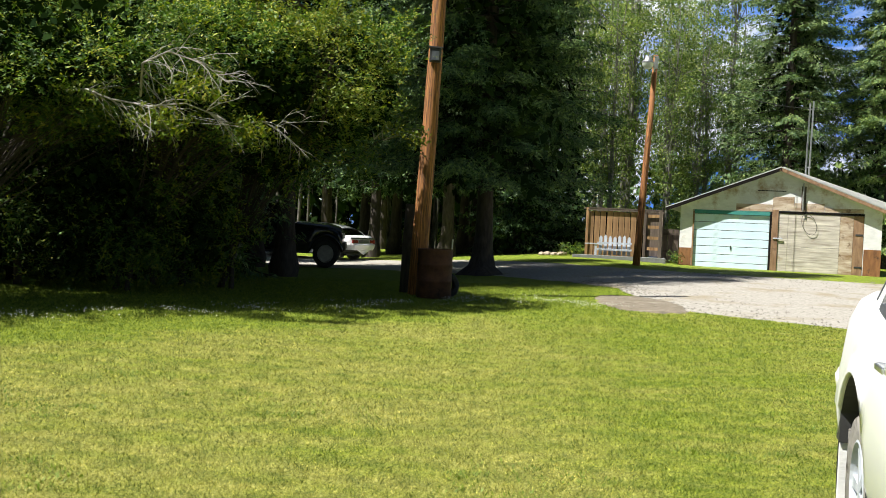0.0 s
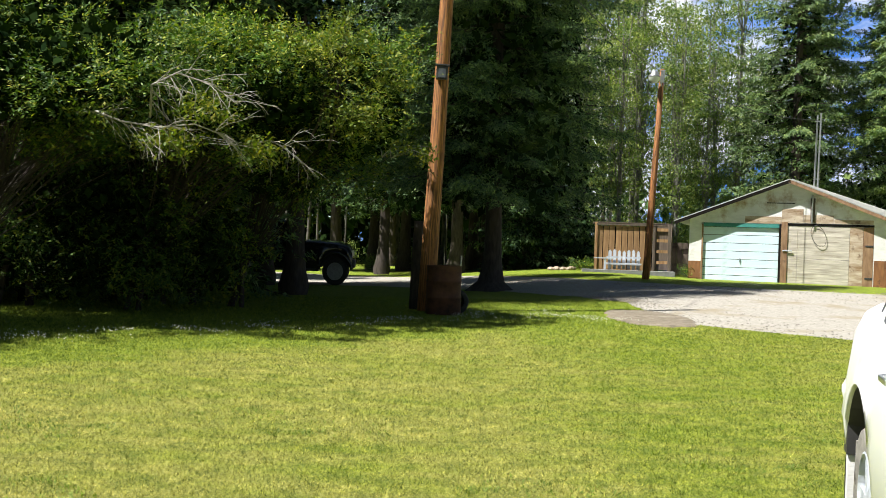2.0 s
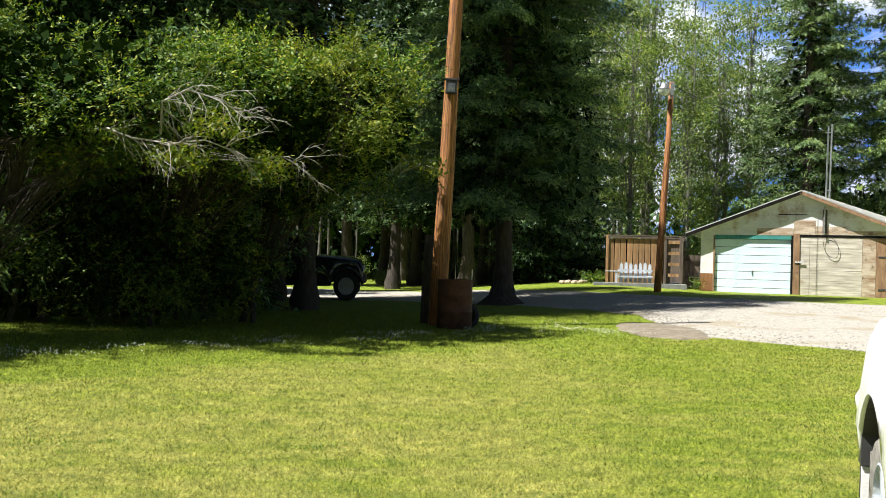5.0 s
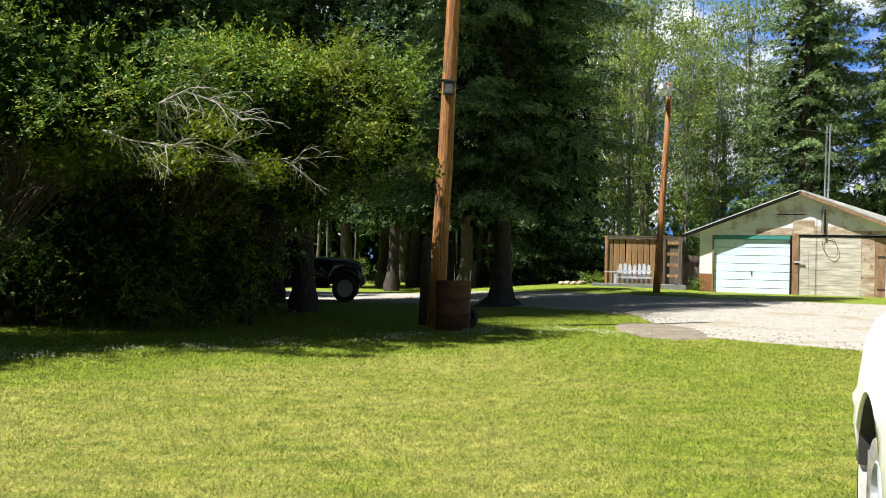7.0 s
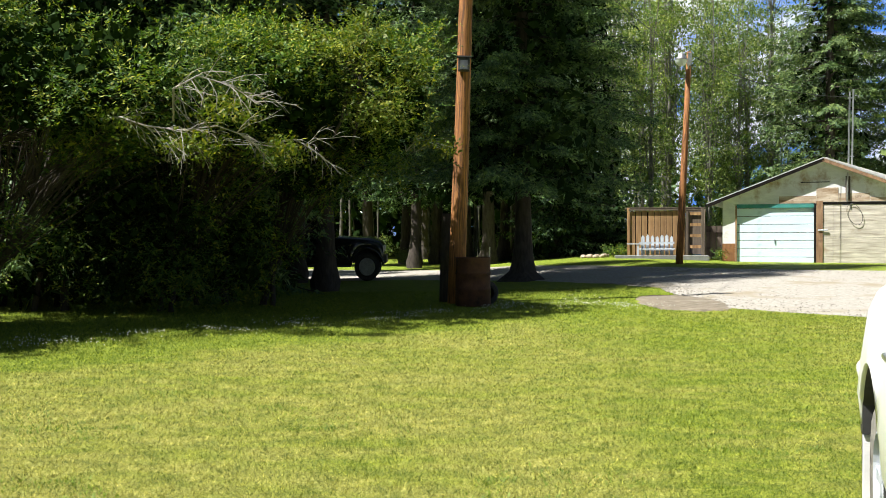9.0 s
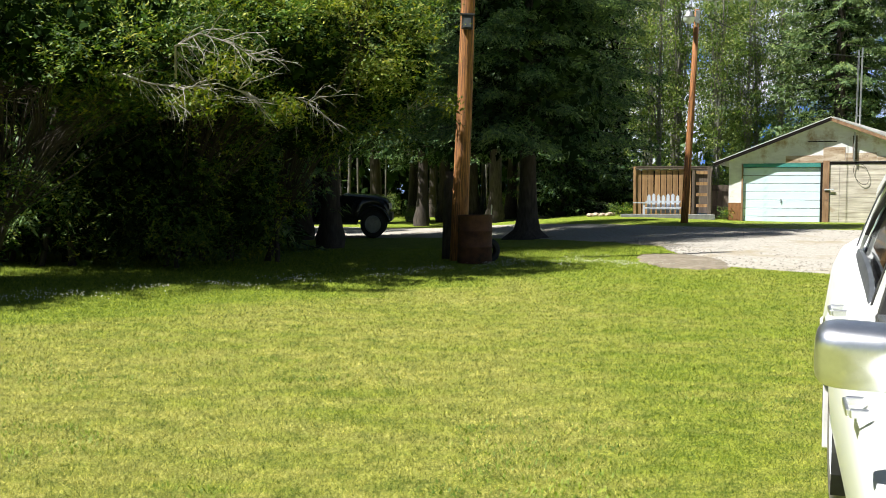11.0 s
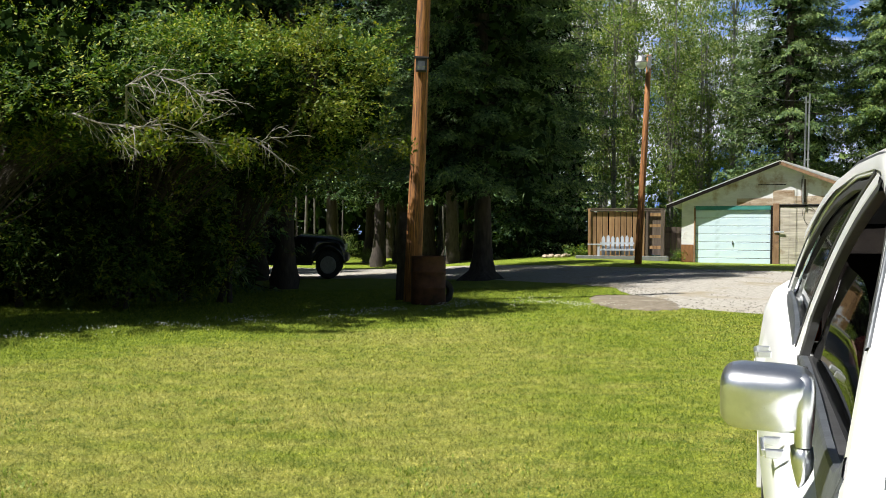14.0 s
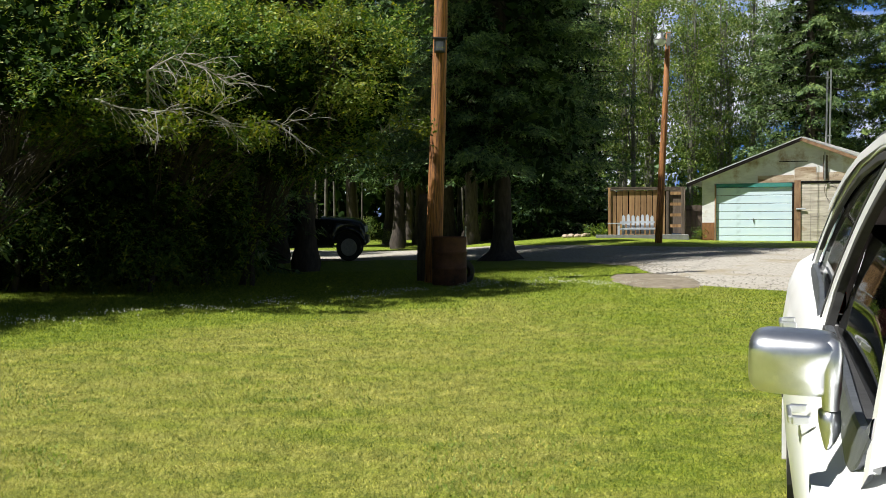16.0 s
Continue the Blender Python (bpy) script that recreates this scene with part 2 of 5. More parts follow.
MAT_BLACKTRIM = surface("black_trim", (0.02, 0.02, 0.021), (0.045, 0.045, 0.046), 10, rough=0.55, bump=0.1)
MAT_GREYTRIM = surface("grey_window_moulding", (0.07, 0.078, 0.09), (0.13, 0.14, 0.155), 10, rough=0.4, metal=0.4, bump=0.1)
MAT_REDSEAT = surface("red_velour", (0.038, 0.002, 0.005), (0.075, 0.006, 0.009), 12, rough=0.95, bump=0.3)
MAT_LAMPGLASS = surface("lamp_lens", (0.62, 0.70, 0.62), (0.74, 0.80, 0.72), 8, rough=0.3, bump=0.0)
MAT_REDLENS = surface("red_lens", (0.16, 0.016, 0.014), (0.24, 0.03, 0.022), 8, rough=0.25, bump=0.0)
MAT_HEADLENS = surface("head_lens", (0.55, 0.56, 0.57), (0.7, 0.7, 0.7), 8, rough=0.15, bump=0.0)
MAT_PETAL = surface("clover_flowers", (0.40, 0.42, 0.33), (0.62, 0.62, 0.54), 30, rough=0.8, bump=0.0)
MAT_BLUE = surface("blue_plastic", (0.02, 0.06, 0.28), (0.03, 0.09, 0.36), 8, rough=0.4, bump=0.0)
MAT_DECK = surface("grey_deck", (0.14, 0.145, 0.15), (0.24, 0.245, 0.25), 6, rough=0.8, bump=0.3)


def glass_material(name, tint):
    m, nt, p = nodes_of(name)
    p.inputs["Base Color"].default_value = (*tint, 1)
    p.inputs["Roughness"].default_value = 0.02
    p.inputs["IOR"].default_value = 1.45
    t = nt.nodes.new("ShaderNodeBsdfTransparent")
    t.inputs[0].default_value = (*tint, 1)
    gl = nt.nodes.new("ShaderNodeBsdfGlossy")
    gl.inputs["Roughness"].default_value = 0.03
    mx = nt.nodes.new("ShaderNodeMixShader")
    fr = nt.nodes.new("ShaderNodeFresnel")
    fr.inputs[0].default_value = 1.5
    nt.links.new(fr.outputs[0], mx.inputs[0])
    nt.links.new(t.outputs[0], mx.inputs[1])
    nt.links.new(gl.outputs[0], mx.inputs[2])
    nt.links.new(mx.outputs[0], nt.nodes["Material Output"].inputs[0])
    return m


MAT_GLASS = glass_material("car_glass", (0.13, 0.145, 0.145))


def smoke_material():
    m, nt, p = nodes_of("exhaust_smoke")
    d = nt.nodes.new("ShaderNodeBsdfDiffuse")
    d.inputs[0].default_value = (0.75, 0.78, 0.82, 1)
    t = nt.nodes.new("ShaderNodeBsdfTransparent")
    n = noise_tex(nt, coords(nt), 3.0, 5, 0.6)
    a = ramp(nt, n, [(0.35, (0, 0, 0)), (0.75, (0.11, 0.11, 0.11))])
    mx = nt.nodes.new("ShaderNodeMixShader")
    nt.links.new(a, mx.inputs[0])
    nt.links.new(t.outputs[0], mx.inputs[1])
    nt.links.new(d.outputs[0], mx.inputs[2])
    nt.links.new(mx.outputs[0], nt.nodes["Material Output"].inputs[0])
    return m


MAT_SMOKE = smoke_material()


# ---- building helpers ----
def finish(name, bm, material, smooth=False):
    me = bpy.data.meshes.new(name)
    bm.to_mesh(me)
    bm.free()
    me.materials.append(material)
    if smooth:
        me.shade_smooth()
    return me


def part(name, bm, material, parent, label="", smooth=False):
    ob = new(name, finish(name, bm, material, smooth))
    ob.parent = parent
    if label:
        ob["label"] = label
    return ob


def piece(name, me, parent, m):
    ob = new(name, me)
    ob.parent = parent
    ob.matrix_basis = m
    return ob


def thing(name, m, label, category, group="", kind=""):
    ob = new(name)
    ob.matrix_world = m
    return tagged(ob, label, category, group, kind)


def box(bm, x0, x1, y0, y1, z0, z1, bevel=0.0):
    r = bmesh.ops.create_cube(bm, size=1)
    for v in r["verts"]:
        v.co = Vector(((x0 + x1) / 2 + v.co.x * (x1 - x0), (y0 + y1) / 2 + v.co.y * (y1 - y0), (z0 + z1) / 2 + v.co.z * (z1 - z0)))
    if bevel:
        es = list({e for v in r["verts"] for e in v.link_edges})
        bmesh.ops.bevel(bm, geom=es, offset=bevel, segments=2, affect="EDGES", profile=0.5)
    return bm


def boxed(*a, **k):
    return box(bmesh.new(), *a, **k)


def tube(bm, pts, radii, seg=8, cap=True):
    """A tapered tube along points."""
    pts = [Vector(p) for p in pts]
    rings = []
    for i, p in enumerate(pts):
        d = (pts[min(i + 1, len(pts) - 1)] - pts[max(i - 1, 0)]).normalized()
        a = d.orthogonal().normalized() if abs(d.z) > 0.95 else d.cross(Vector((0, 0, 1))).normalized()
        if abs(d.z) > 0.95:
            a = Vector((1, 0, 0)) - d * d.x
            a.normalize()
        b = d.cross(a)
        rings.append([bm.verts.new(p + (a * math.cos(t) + b * math.sin(t)) * radii[i]) for t in [2 * math.pi * k / seg for k in range(seg)]])
    for r0, r1 in zip(rings, rings[1:]):
        for k in range(seg):
            bm.faces.new((r0[k], r0[(k + 1) % seg], r1[(k + 1) % seg], r1[k]))
    if cap:
        bm.faces.new(rings[0][::-1])
        bm.faces.new(rings[-1])
    return bm


def lathe(bm, profile, seg=28, axis="z", at=(0, 0, 0)):
    """A turned shape from (radius, along) pairs."""
    rings = []
    for r, h in profile:
        ring = []
        for k in range(seg):
            a = 2 * math.pi * k / seg
            c, s = r * math.cos(a), r * math.sin(a)
            co = {"z": (c, s, h), "x": (h, c, s), "y": (c, h, s)}[axis]
            ring.append(bm.verts.new(Vector(co) + Vector(at)))
        rings.append(ring)
    for r0, r1 in zip(rings, rings[1:]):
        for k in range(seg):
            bm.faces.new((r0[k], r0[(k + 1) % seg], r1[(k + 1) % seg], r1[k]))
    bmesh.ops.recalc_face_normals(bm, faces=bm.faces)
    return bm


def array_mesh(name, verts, faces_of, material):
    """A mesh of many equal small faces out of arrays: faces_of corners each."""
    n = len(verts)
    me = bpy.data.meshes.new(name)
    me.vertices.add(n)
    me.vertices.foreach_set("co", np.ascontiguousarray(verts, dtype=np.float32).ravel())
    me.loops.add(n)
    me.loops.foreach_set("vertex_index", np.arange(n, dtype=np.int32))
    f = n // faces_of
    me.polygons.add(f)
    me.polygons.foreach_set("loop_start", np.arange(f, dtype=np.int32) * faces_of)
    me.update(calc_edges=True)
    me.materials.append(material)
    return me


def unit(v):
    return v / np.maximum(np.linalg.norm(v, axis=1, keepdims=True), 1e-9)


def leaf_verts(c, d, s, length, width):
    """Pointed leaves: base c, way d, side s."""
    length, width = np.asarray(length).reshape(-1, 1), np.asarray(width).reshape(-1, 1)
    out = np.empty((len(c), 4, 3))
    out[:, 0] = c
    out[:, 1] = c + d * length * 0.45 + s * width * 0.5
    out[:, 2] = c + d * length
    out[:, 3] = c + d * length * 0.45 - s * width * 0.5
    return out.reshape(-1, 3)


def smooth01(v):
    v = np.clip(v, 0, 1)
    return v * v * (3 - 2 * v)


def ground_z(x, y):
    x, y = np.asarray(x, dtype=float), np.asarray(y, dtype=float)
    far = smooth01((y - 17) / 16)
    rise = 0.2 * smooth01((y - 30) / 5) * np.exp(-((x - 4.5) / 4) ** 2)
    return rise + 0.30 * far * smooth01((x + 3) / 10) - 0.10 * far * smooth01((1 - x) / 6) + 0.025 * np.sin(x * 0.55 + 1) * np.sin(y * 0.4) * smooth01((y - 3) / 6)


def gz(x, y):
    return float(ground_z(x, y))

# ---- ground ----
def ground():
    xs = np.concatenate([[-900, -400, -200, -100, -60, -40], np.arange(-30, 40, 0.6), [50, 70, 110, 200, 400, 900]])
    ys = np.concatenate([[-900, -300, -100, -50, -20], np.arange(-10, 70, 0.6), [80, 100, 140, 250, 500, 900]])
    gx, gy = np.meshgrid(xs, ys)
    v = np.stack([gx, gy, ground_z(gx, gy)], -1).reshape(-1, 3)
    w = len(xs)
    faces = [(j * w + i, j * w + i + 1, (j + 1) * w + i + 1, (j + 1) * w + i) for j in range(len(ys) - 1) for i in range(w - 1)]
    me = bpy.data.meshes.new("ground")
    me.from_pydata(v.tolist(), [], faces)
    me.materials.append(MAT_LAWN)
    me.shade_smooth()
    tagged(new("ground", me), "mown sunlit lawn with dry straw-coloured patches", "lawn", kind="structure")


def drive_edges(u):
    """Near and far edge of the gravel drive at u from 0 (beside the garage) to 1 (off behind the shrubs)."""
    c = [(0.00, (30.0, 20.5), (30.0, 31.5)), (0.25, (13.0, 14.2), (15.0, 29.6)), (0.33, (8.0, 14.6), (12.0, 29.9)), (0.40, (4.1, 18.6), (9.0, 30.2)), (0.47, (4.2, 23.6), (6.5, 31.0)),
         (0.58, (1.6, 27.4), (2.5, 33.4)), (0.72, (-2.5, 30.6), (-2.5, 38.6)), (0.85, (-8.0, 32.0), (-8.0, 42.0)), (1.0, (-34.0, 33.0), (-34.0, 44.0))]
    for (u0, a0, b0), (u1, a1, b1) in zip(c, c[1:]):
        if u <= u1:
            k = (u - u0) / (u1 - u0)
            return Vector(a0).lerp(Vector(a1), k), Vector(b0).lerp(Vector(b1), k)
    return Vector(c[-1][1]), Vector(c[-1][2])


def drive():
    nu, nv = 260, 30
    verts, faces = [], []
    for i in range(nu + 1):
        a, b = drive_edges(i / nu)
        for j in range(nv + 1):
            k = j / nv
            p = a.lerp(b, k)
            if j in (0, nv):
                w = noise.noise((p.x * 1.1, p.y * 1.1, 3)) * 0.45 + noise.noise((p.x * 4, p.y * 4, 7)) * 0.18
                p = p + (b - a).normalized() * w
            crown = 0.02 * math.sin(math.pi * k) + 0.012
            edge = -0.03 if j in (0, nv) else 0
            verts.append((p.x, p.y, gz(p.x, p.y) + crown + edge + 0.012 * noise.noise((p.x * 0.9, p.y * 0.9, 1))))
    w = nv + 1
    for i in range(nu):
        for j in range(nv):
            faces.append((i * w + j, i * w + j + 1, (i + 1) * w + j + 1, (i + 1) * w + j))
    me = bpy.data.meshes.new("drive")
    me.from_pydata(verts, [], faces)
    me.materials.append(MAT_GRAVEL)
    me.shade_smooth()
    tagged(new("road", me), "pale gravel driveway with worn dirt edges", "driveway", kind="structure")
    # loose stones on the drive
    rng = np.random.default_rng(5)
    quads = []
    for _ in range(3800):
        a, b = drive_edges(0.2 + 0.3 * rng.random())
        p = a.lerp(b, rng.random() ** 1.3)
        r = 0.008 + 0.022 * rng.random() ** 2
        z = gz(p.x, p.y) + 0.03
        top = (p.x, p.y, z + r * 0.6)
        ring = [(p.x + r * math.cos(t) * 1.3, p.y + r * math.sin(t), z - 0.01) for t in (0.3, 1.9, 3.4, 4.9)]
        for k in range(4):
            quads += [ring[k], ring[(k + 1) % 4], top]
    tagged(new("loose_gravel", array_mesh("loose_gravel", np.array(quads), 3, MAT_STONE)), "loose pale stones on the gravel drive", "gravel", kind="stuff")


def on_drive(x, y):
    """Rough inside test for the drive."""
    near = np.interp(x, [-8, -2.5, 1.6, 4.2, 4.4, 8.2, 13, 30], [32, 30.6, 27.4, 23.6, 18.6, 14.6, 14.2, 20])
    far = np.interp(x, [-8, -2.5, 2.5, 6.5, 9, 12, 15, 30], [38, 36.6, 33.4, 31, 30.2, 29.9, 29.6, 31])
    earth = ((x - 3.95) / 0.85) ** 2 + ((y - 19.5) / 1.8) ** 2 < 1
    return ((y > near) & (y < far)) | earth


def bare_earth():
    """The worn brown tip of the drive, spilling into the lawn."""
    bm = bmesh.new()
    rings = []
    for k in (0.0, 0.3, 0.6, 0.85, 1.0):
        ring = []
        for i in range(56):
            a = i * math.tau / 56
            q = k * (1 + 0.22 * noise.noise((2 * math.cos(a), 2 * math.sin(a), 5)) + 0.10 * noise.noise((7 * math.cos(a), 7 * math.sin(a), 9)))
            x, y = 3.95 + 0.90 * q * math.cos(a), 19.5 + 2.0 * q * math.sin(a)
            ring.append(bm.verts.new((x, y, gz(x, y) + (0.034 if k < 1 else -0.02) + 0.006 * noise.noise((x * 3, y * 3, 2)))))
        rings.append(ring)
    for r, s in zip(rings, rings[1:]):
        for i in range(56):
            bm.faces.new((r[i], s[i], s[(i + 1) % 56], r[(i + 1) % 56]))
    bmesh.ops.remove_doubles(bm, verts=bm.verts, dist=0.0005)
    bmesh.ops.recalc_face_normals(bm, faces=bm.faces)
    me = bpy.data.meshes.new("bare_earth")
    bm.to_mesh(me)
    bm.free()
    me.materials.append(MAT_EARTH)
    me.shade_smooth()
    tagged(new("bare_earth", me), "trodden brown bare earth where the gravel meets the lawn", "earth", kind="structure")


bare_earth()


def grass():
    """Short mown blades, thinning out with distance."""
    rng = np.random.default_rng(11)
    n = 470000
    y = 3.0 * (24 / 3.0) ** rng.random(n)
    x = (rng.random(n) - 0.5) * 1.08 * y + 0.25
    keep = ~on_drive(x, y)
    x, y = x[keep], y[keep]
    n = len(x)
    lump = np.array([noise.noise((a * 1.7, b * 1.7, 0.0)) for a, b in zip(x[:n:8], y[:n:8])]).repeat(8)[:n]
    h = (0.012 + 0.017 * rng.random(n) + 0.010 * np.clip(lump, -0.5, 1)) * np.clip(0.8 + y * 0.03, 1, 1.5)
    w = (0.0030 + 0.0026 * rng.random(n)) * np.clip(y / 5, 0.8, 3.2)
    a = rng.random(n) * 2 * np.pi
    lean = rng.normal(0, 0.95, (n, 2))
    base = np.stack([x, y, ground_z(x, y) - 0.004], 1)
    side = np.stack([np.cos(a), np.sin(a), 0 * a], 1) * (w / 2)[:, None]
    tip = base + np.stack([lean[:, 0] * h, lean[:, 1] * h, h], 1)
    v = np.stack([base - side, base + side, tip], 1).reshape(-1, 3)
    tagged(new("grass", array_mesh("grass", v, 3, MAT_BLADE)), "short mown grass blades, green and straw coloured", "grass", kind="stuff")
    # taller weeds and clover tufts
    k = 1500
    ty = 4 * (22 / 4) ** rng.random(k)
    tx = (rng.random(k) - 0.5) * ty
    sel = np.array([noise.noise((p * 0.9, q * 0.9, 4.0)) for p, q in zip(tx, ty)]) > 0.16
    tx, ty = tx[sel & ~on_drive(tx, ty)], ty[sel & ~on_drive(tx, ty)]
    m = 14
    cx, cy = tx.repeat(m) + rng.normal(0, 0.06, len(tx) * m), ty.repeat(m) + rng.normal(0, 0.06, len(tx) * m)
    q = len(cx)
    an = rng.random(q) * 2 * np.pi
    d = unit(np.stack([np.cos(an), np.sin(an), 0.5 + rng.random(q)], 1))
    s = np.stack([-np.sin(an), np.cos(an), 0 * an], 1)
    c = np.stack([cx, cy, ground_z(cx, cy)], 1)
    tagged(new("lawn_weeds", array_mesh("lawn_weeds", leaf_verts(c, d, s, 0.018 + 0.022 * rng.random(q), 0.006 + 0.007 * rng.random(q)), 4, MAT_WEED)), "darker green broad-leaved weed tufts in the lawn", "weeds", kind="stuff")
    # white clover heads along the shade's edge
    pts = []
    while len(pts) < 1000:
        x0 = rng.uniform(-6.5, 3.6)
        y0 = (11.9 + (x0 + 5.6) * 1.05 if x0 < 0.6 else 18.6) + rng.normal(0, 0.55)
        if x0 > 0.9 and rng.random() < 0.55:
            x0, y0 = rng.normal(2.3, 0.5), rng.normal(18.9, 0.9)
        if noise.noise((x0 * 1.2, y0 * 1.2, 8)) > 0.0:
            pts.append((x0, y0))
    quads = []
    for x0, y0 in pts:
        z0, r = gz(x0, y0) + rng.uniform(0.03, 0.065), rng.uniform(0.006, 0.012)
        ring = [(x0 + r * math.cos(t), y0 + r * math.sin(t), z0) for t in (0, 1.57, 3.14, 4.71)]
        for b in (1, -1):
            for i in range(4):
                quads += [ring[i], ring[(i + 1) % 4], (x0, y0, z0 + b * r)]
    tagged(new("clover_flowers", array_mesh("clover_flowers", np.array(quads), 3, MAT_PETAL)), "small white clover flower heads in the grass", "clover", kind="stuff")


MAT_SPRAY = foliage("sunlit_spray", [(0.07, 0.13, 0.016), (0.14, 0.20, 0.025), (0.26, 0.27, 0.05)], (1, 1.1, 0.35), 0.38)
MAT_WEED = foliage("weed_leaves", [(0.14, 0.23, 0.03), (0.23, 0.34, 0.05)], (1, 1.1, 0.4), 0.3)
ground()
drive()
grass()

# ---- trees ----
def spruce(name, h, r, z0, seed, material, label, density=1.0, bark=MAT_BARK, trunk_r=None, plump=1.0, fine=0, sparse=0.0, flare=0.62, core_fill=2.0):
    rng = np.random.default_rng(seed)
    tree = thing(name, Matrix(), label, "tree")
    tr = trunk_r or h * 0.0105
    bm = bmesh.new()
    zs = [-0.15, 0.0, 0.25, 0.6, 1.2, 2.5, h * 0.3, h * 0.6, h]
    rs = [tr * 3.0 * flare, tr * 2.5 * flare, tr * 1.75, tr * 1.35, tr * 1.12, tr, tr * 0.8, tr * 0.45, 0.01]
    tube(bm, [(0.03 * math.sin(z), 0.03 * math.cos(z * 1.3) - 0.03, z) for z in zs], rs, 14)
    for v in bm.verts:
        if v.co.z < 1.0:
            a = math.atan2(v.co.y, v.co.x)
            v.co.xy *= 1 + 0.16 * math.sin(5 * a + seed) * (1 - max(v.co.z, 0))
    part("trunk", bm, bark, tree, smooth=True)
    C, D, S, L, W = [], [], [], [], []
    limb = bmesh.new()
    z = z0
    while z < h - 0.25:
        k = (z - z0) / (h - z0)
        reach = r * (1 - k) ** 0.75 * (0.75 + 0.25 * min(1, k * 6))
        nb = int(rng.integers(4, 7))
        off = rng.random() * 6.28
        for b in range(nb):
            az = off + b * 6.283 / nb + rng.normal(0, 0.22)
            ln = reach * (rng.uniform(0.62, 1.12) if not sparse else rng.uniform(0.45, 1.2)) + 0.15
            if rng.random() < sparse:
                continue
            out = np.array([math.cos(az), math.sin(az), 0.0])
            lat = np.array([-math.sin(az), math.cos(az), 0.0])
            droop = rng.uniform(0.28, 0.55) * (1 - 0.75 * k)
            zz = z + rng.normal(0, 0.1)

            def along(s):
                s = np.asarray(s, dtype=float).reshape(-1, 1)
                return out * ln * s + np.array([0, 0, zz]) + np.array([0, 0, 1.0]) * ln * (0.12 * s - droop * s ** 1.3 + 0.22 * droop * s ** 4)
            if ln > 0.8 and k < 0.8:
                tube(limb, along([0, 0.35, 0.7, 1.0]).tolist(), [0.018 + 0.012 * ln, 0.014 + 0.006 * ln, 0.012, 0.004], 4, False)
            nt_ = max(3, int(ln * 4.2 * density))
            for s in np.linspace(0.1, 1.0, nt_):
                if fine > 4 and s < 0.45 and rng.random() < 0.45:
                    continue
                tl = (0.2 + 0.36 * ln * (1.08 - s)) * rng.uniform(0.7, 1.2)
                for sg in (-1, 1):
                    m = max(3, int(tl * 9 * density))
                    t = np.linspace(0.05, 1, m)
                    way = unit((out * 0.75 + lat * sg * 0.9 + np.array([0, 0, -0.25 - 0.25 * rng.random()]))[None])[0]
                    pos = along(s) + way * (t * tl)[:, None] + rng.normal(0, 0.035, (m, 3))
                    pos[:, 2] -= 0.22 * (t * tl) ** 2
                    dd = unit(way + rng.normal(0, 0.38, (m, 3)) + np.array([0, 0, -0.3]))
                    ss = unit(np.cross(dd, np.array([0, 0, 1.0]) + rng.normal(0, 0.5, (m, 3))))
                    C.append(pos), D.append(dd), S.append(ss)
                    L.append(rng.uniform(0.15, 0.32, m) * plump), W.append(rng.uniform(0.045, 0.085, m) * plump)
        z += rng.uniform(0.2, 0.36) * (1 + 0.5 * (1 - k)) / max(density, 0.7) ** 0.5
    part("limb_whorl", limb, bark, tree)
    C, D, S, L, W = [np.concatenate(v) for v in (C, D, S, L, W)]
    # Near-black quads added to darken the crown's inside and close sky gaps.
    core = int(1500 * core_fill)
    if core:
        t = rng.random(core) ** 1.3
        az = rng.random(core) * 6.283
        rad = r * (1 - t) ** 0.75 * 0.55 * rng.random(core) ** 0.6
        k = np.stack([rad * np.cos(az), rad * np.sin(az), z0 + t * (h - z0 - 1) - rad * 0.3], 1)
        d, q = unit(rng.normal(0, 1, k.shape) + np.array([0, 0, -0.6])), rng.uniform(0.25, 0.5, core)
        part_ = new("inner_foliage", array_mesh("inner_foliage", leaf_verts(k, d, unit(np.cross(d, rng.normal(0, 1, k.shape))), q, q * 0.5), 4, MAT_SHADE_LEAF))
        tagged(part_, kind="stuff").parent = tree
    if fine:
        # each spray is a fan of thin needled twigs
        C, D, S = C.repeat(fine, 0), D.repeat(fine, 0), S.repeat(fine, 0)
        L, W = L.repeat(fine) * rng.uniform(0.20, 0.42, len(C)), W.repeat(fine) * 0.58
        C = C + rng.normal(0, 0.055, C.shape)
        D = unit(D + S * rng.normal(0, 0.75, (len(C), 1)) + rng.normal(0, 0.15, C.shape))
        S = unit(S + rng.normal(0, 0.3, C.shape))
        v = np.stack([C - S * W[:, None] / 2, C + S * W[:, None] / 2, C + D * L[:, None]], 1).reshape(-1, 3)
        me = array_mesh("crown", v, 3, material)
    else:
        me = array_mesh("crown", leaf_verts(C, D, S, L, W), 4, material)
    ob = new("crown", me)
    ob.parent = tree
    return tree


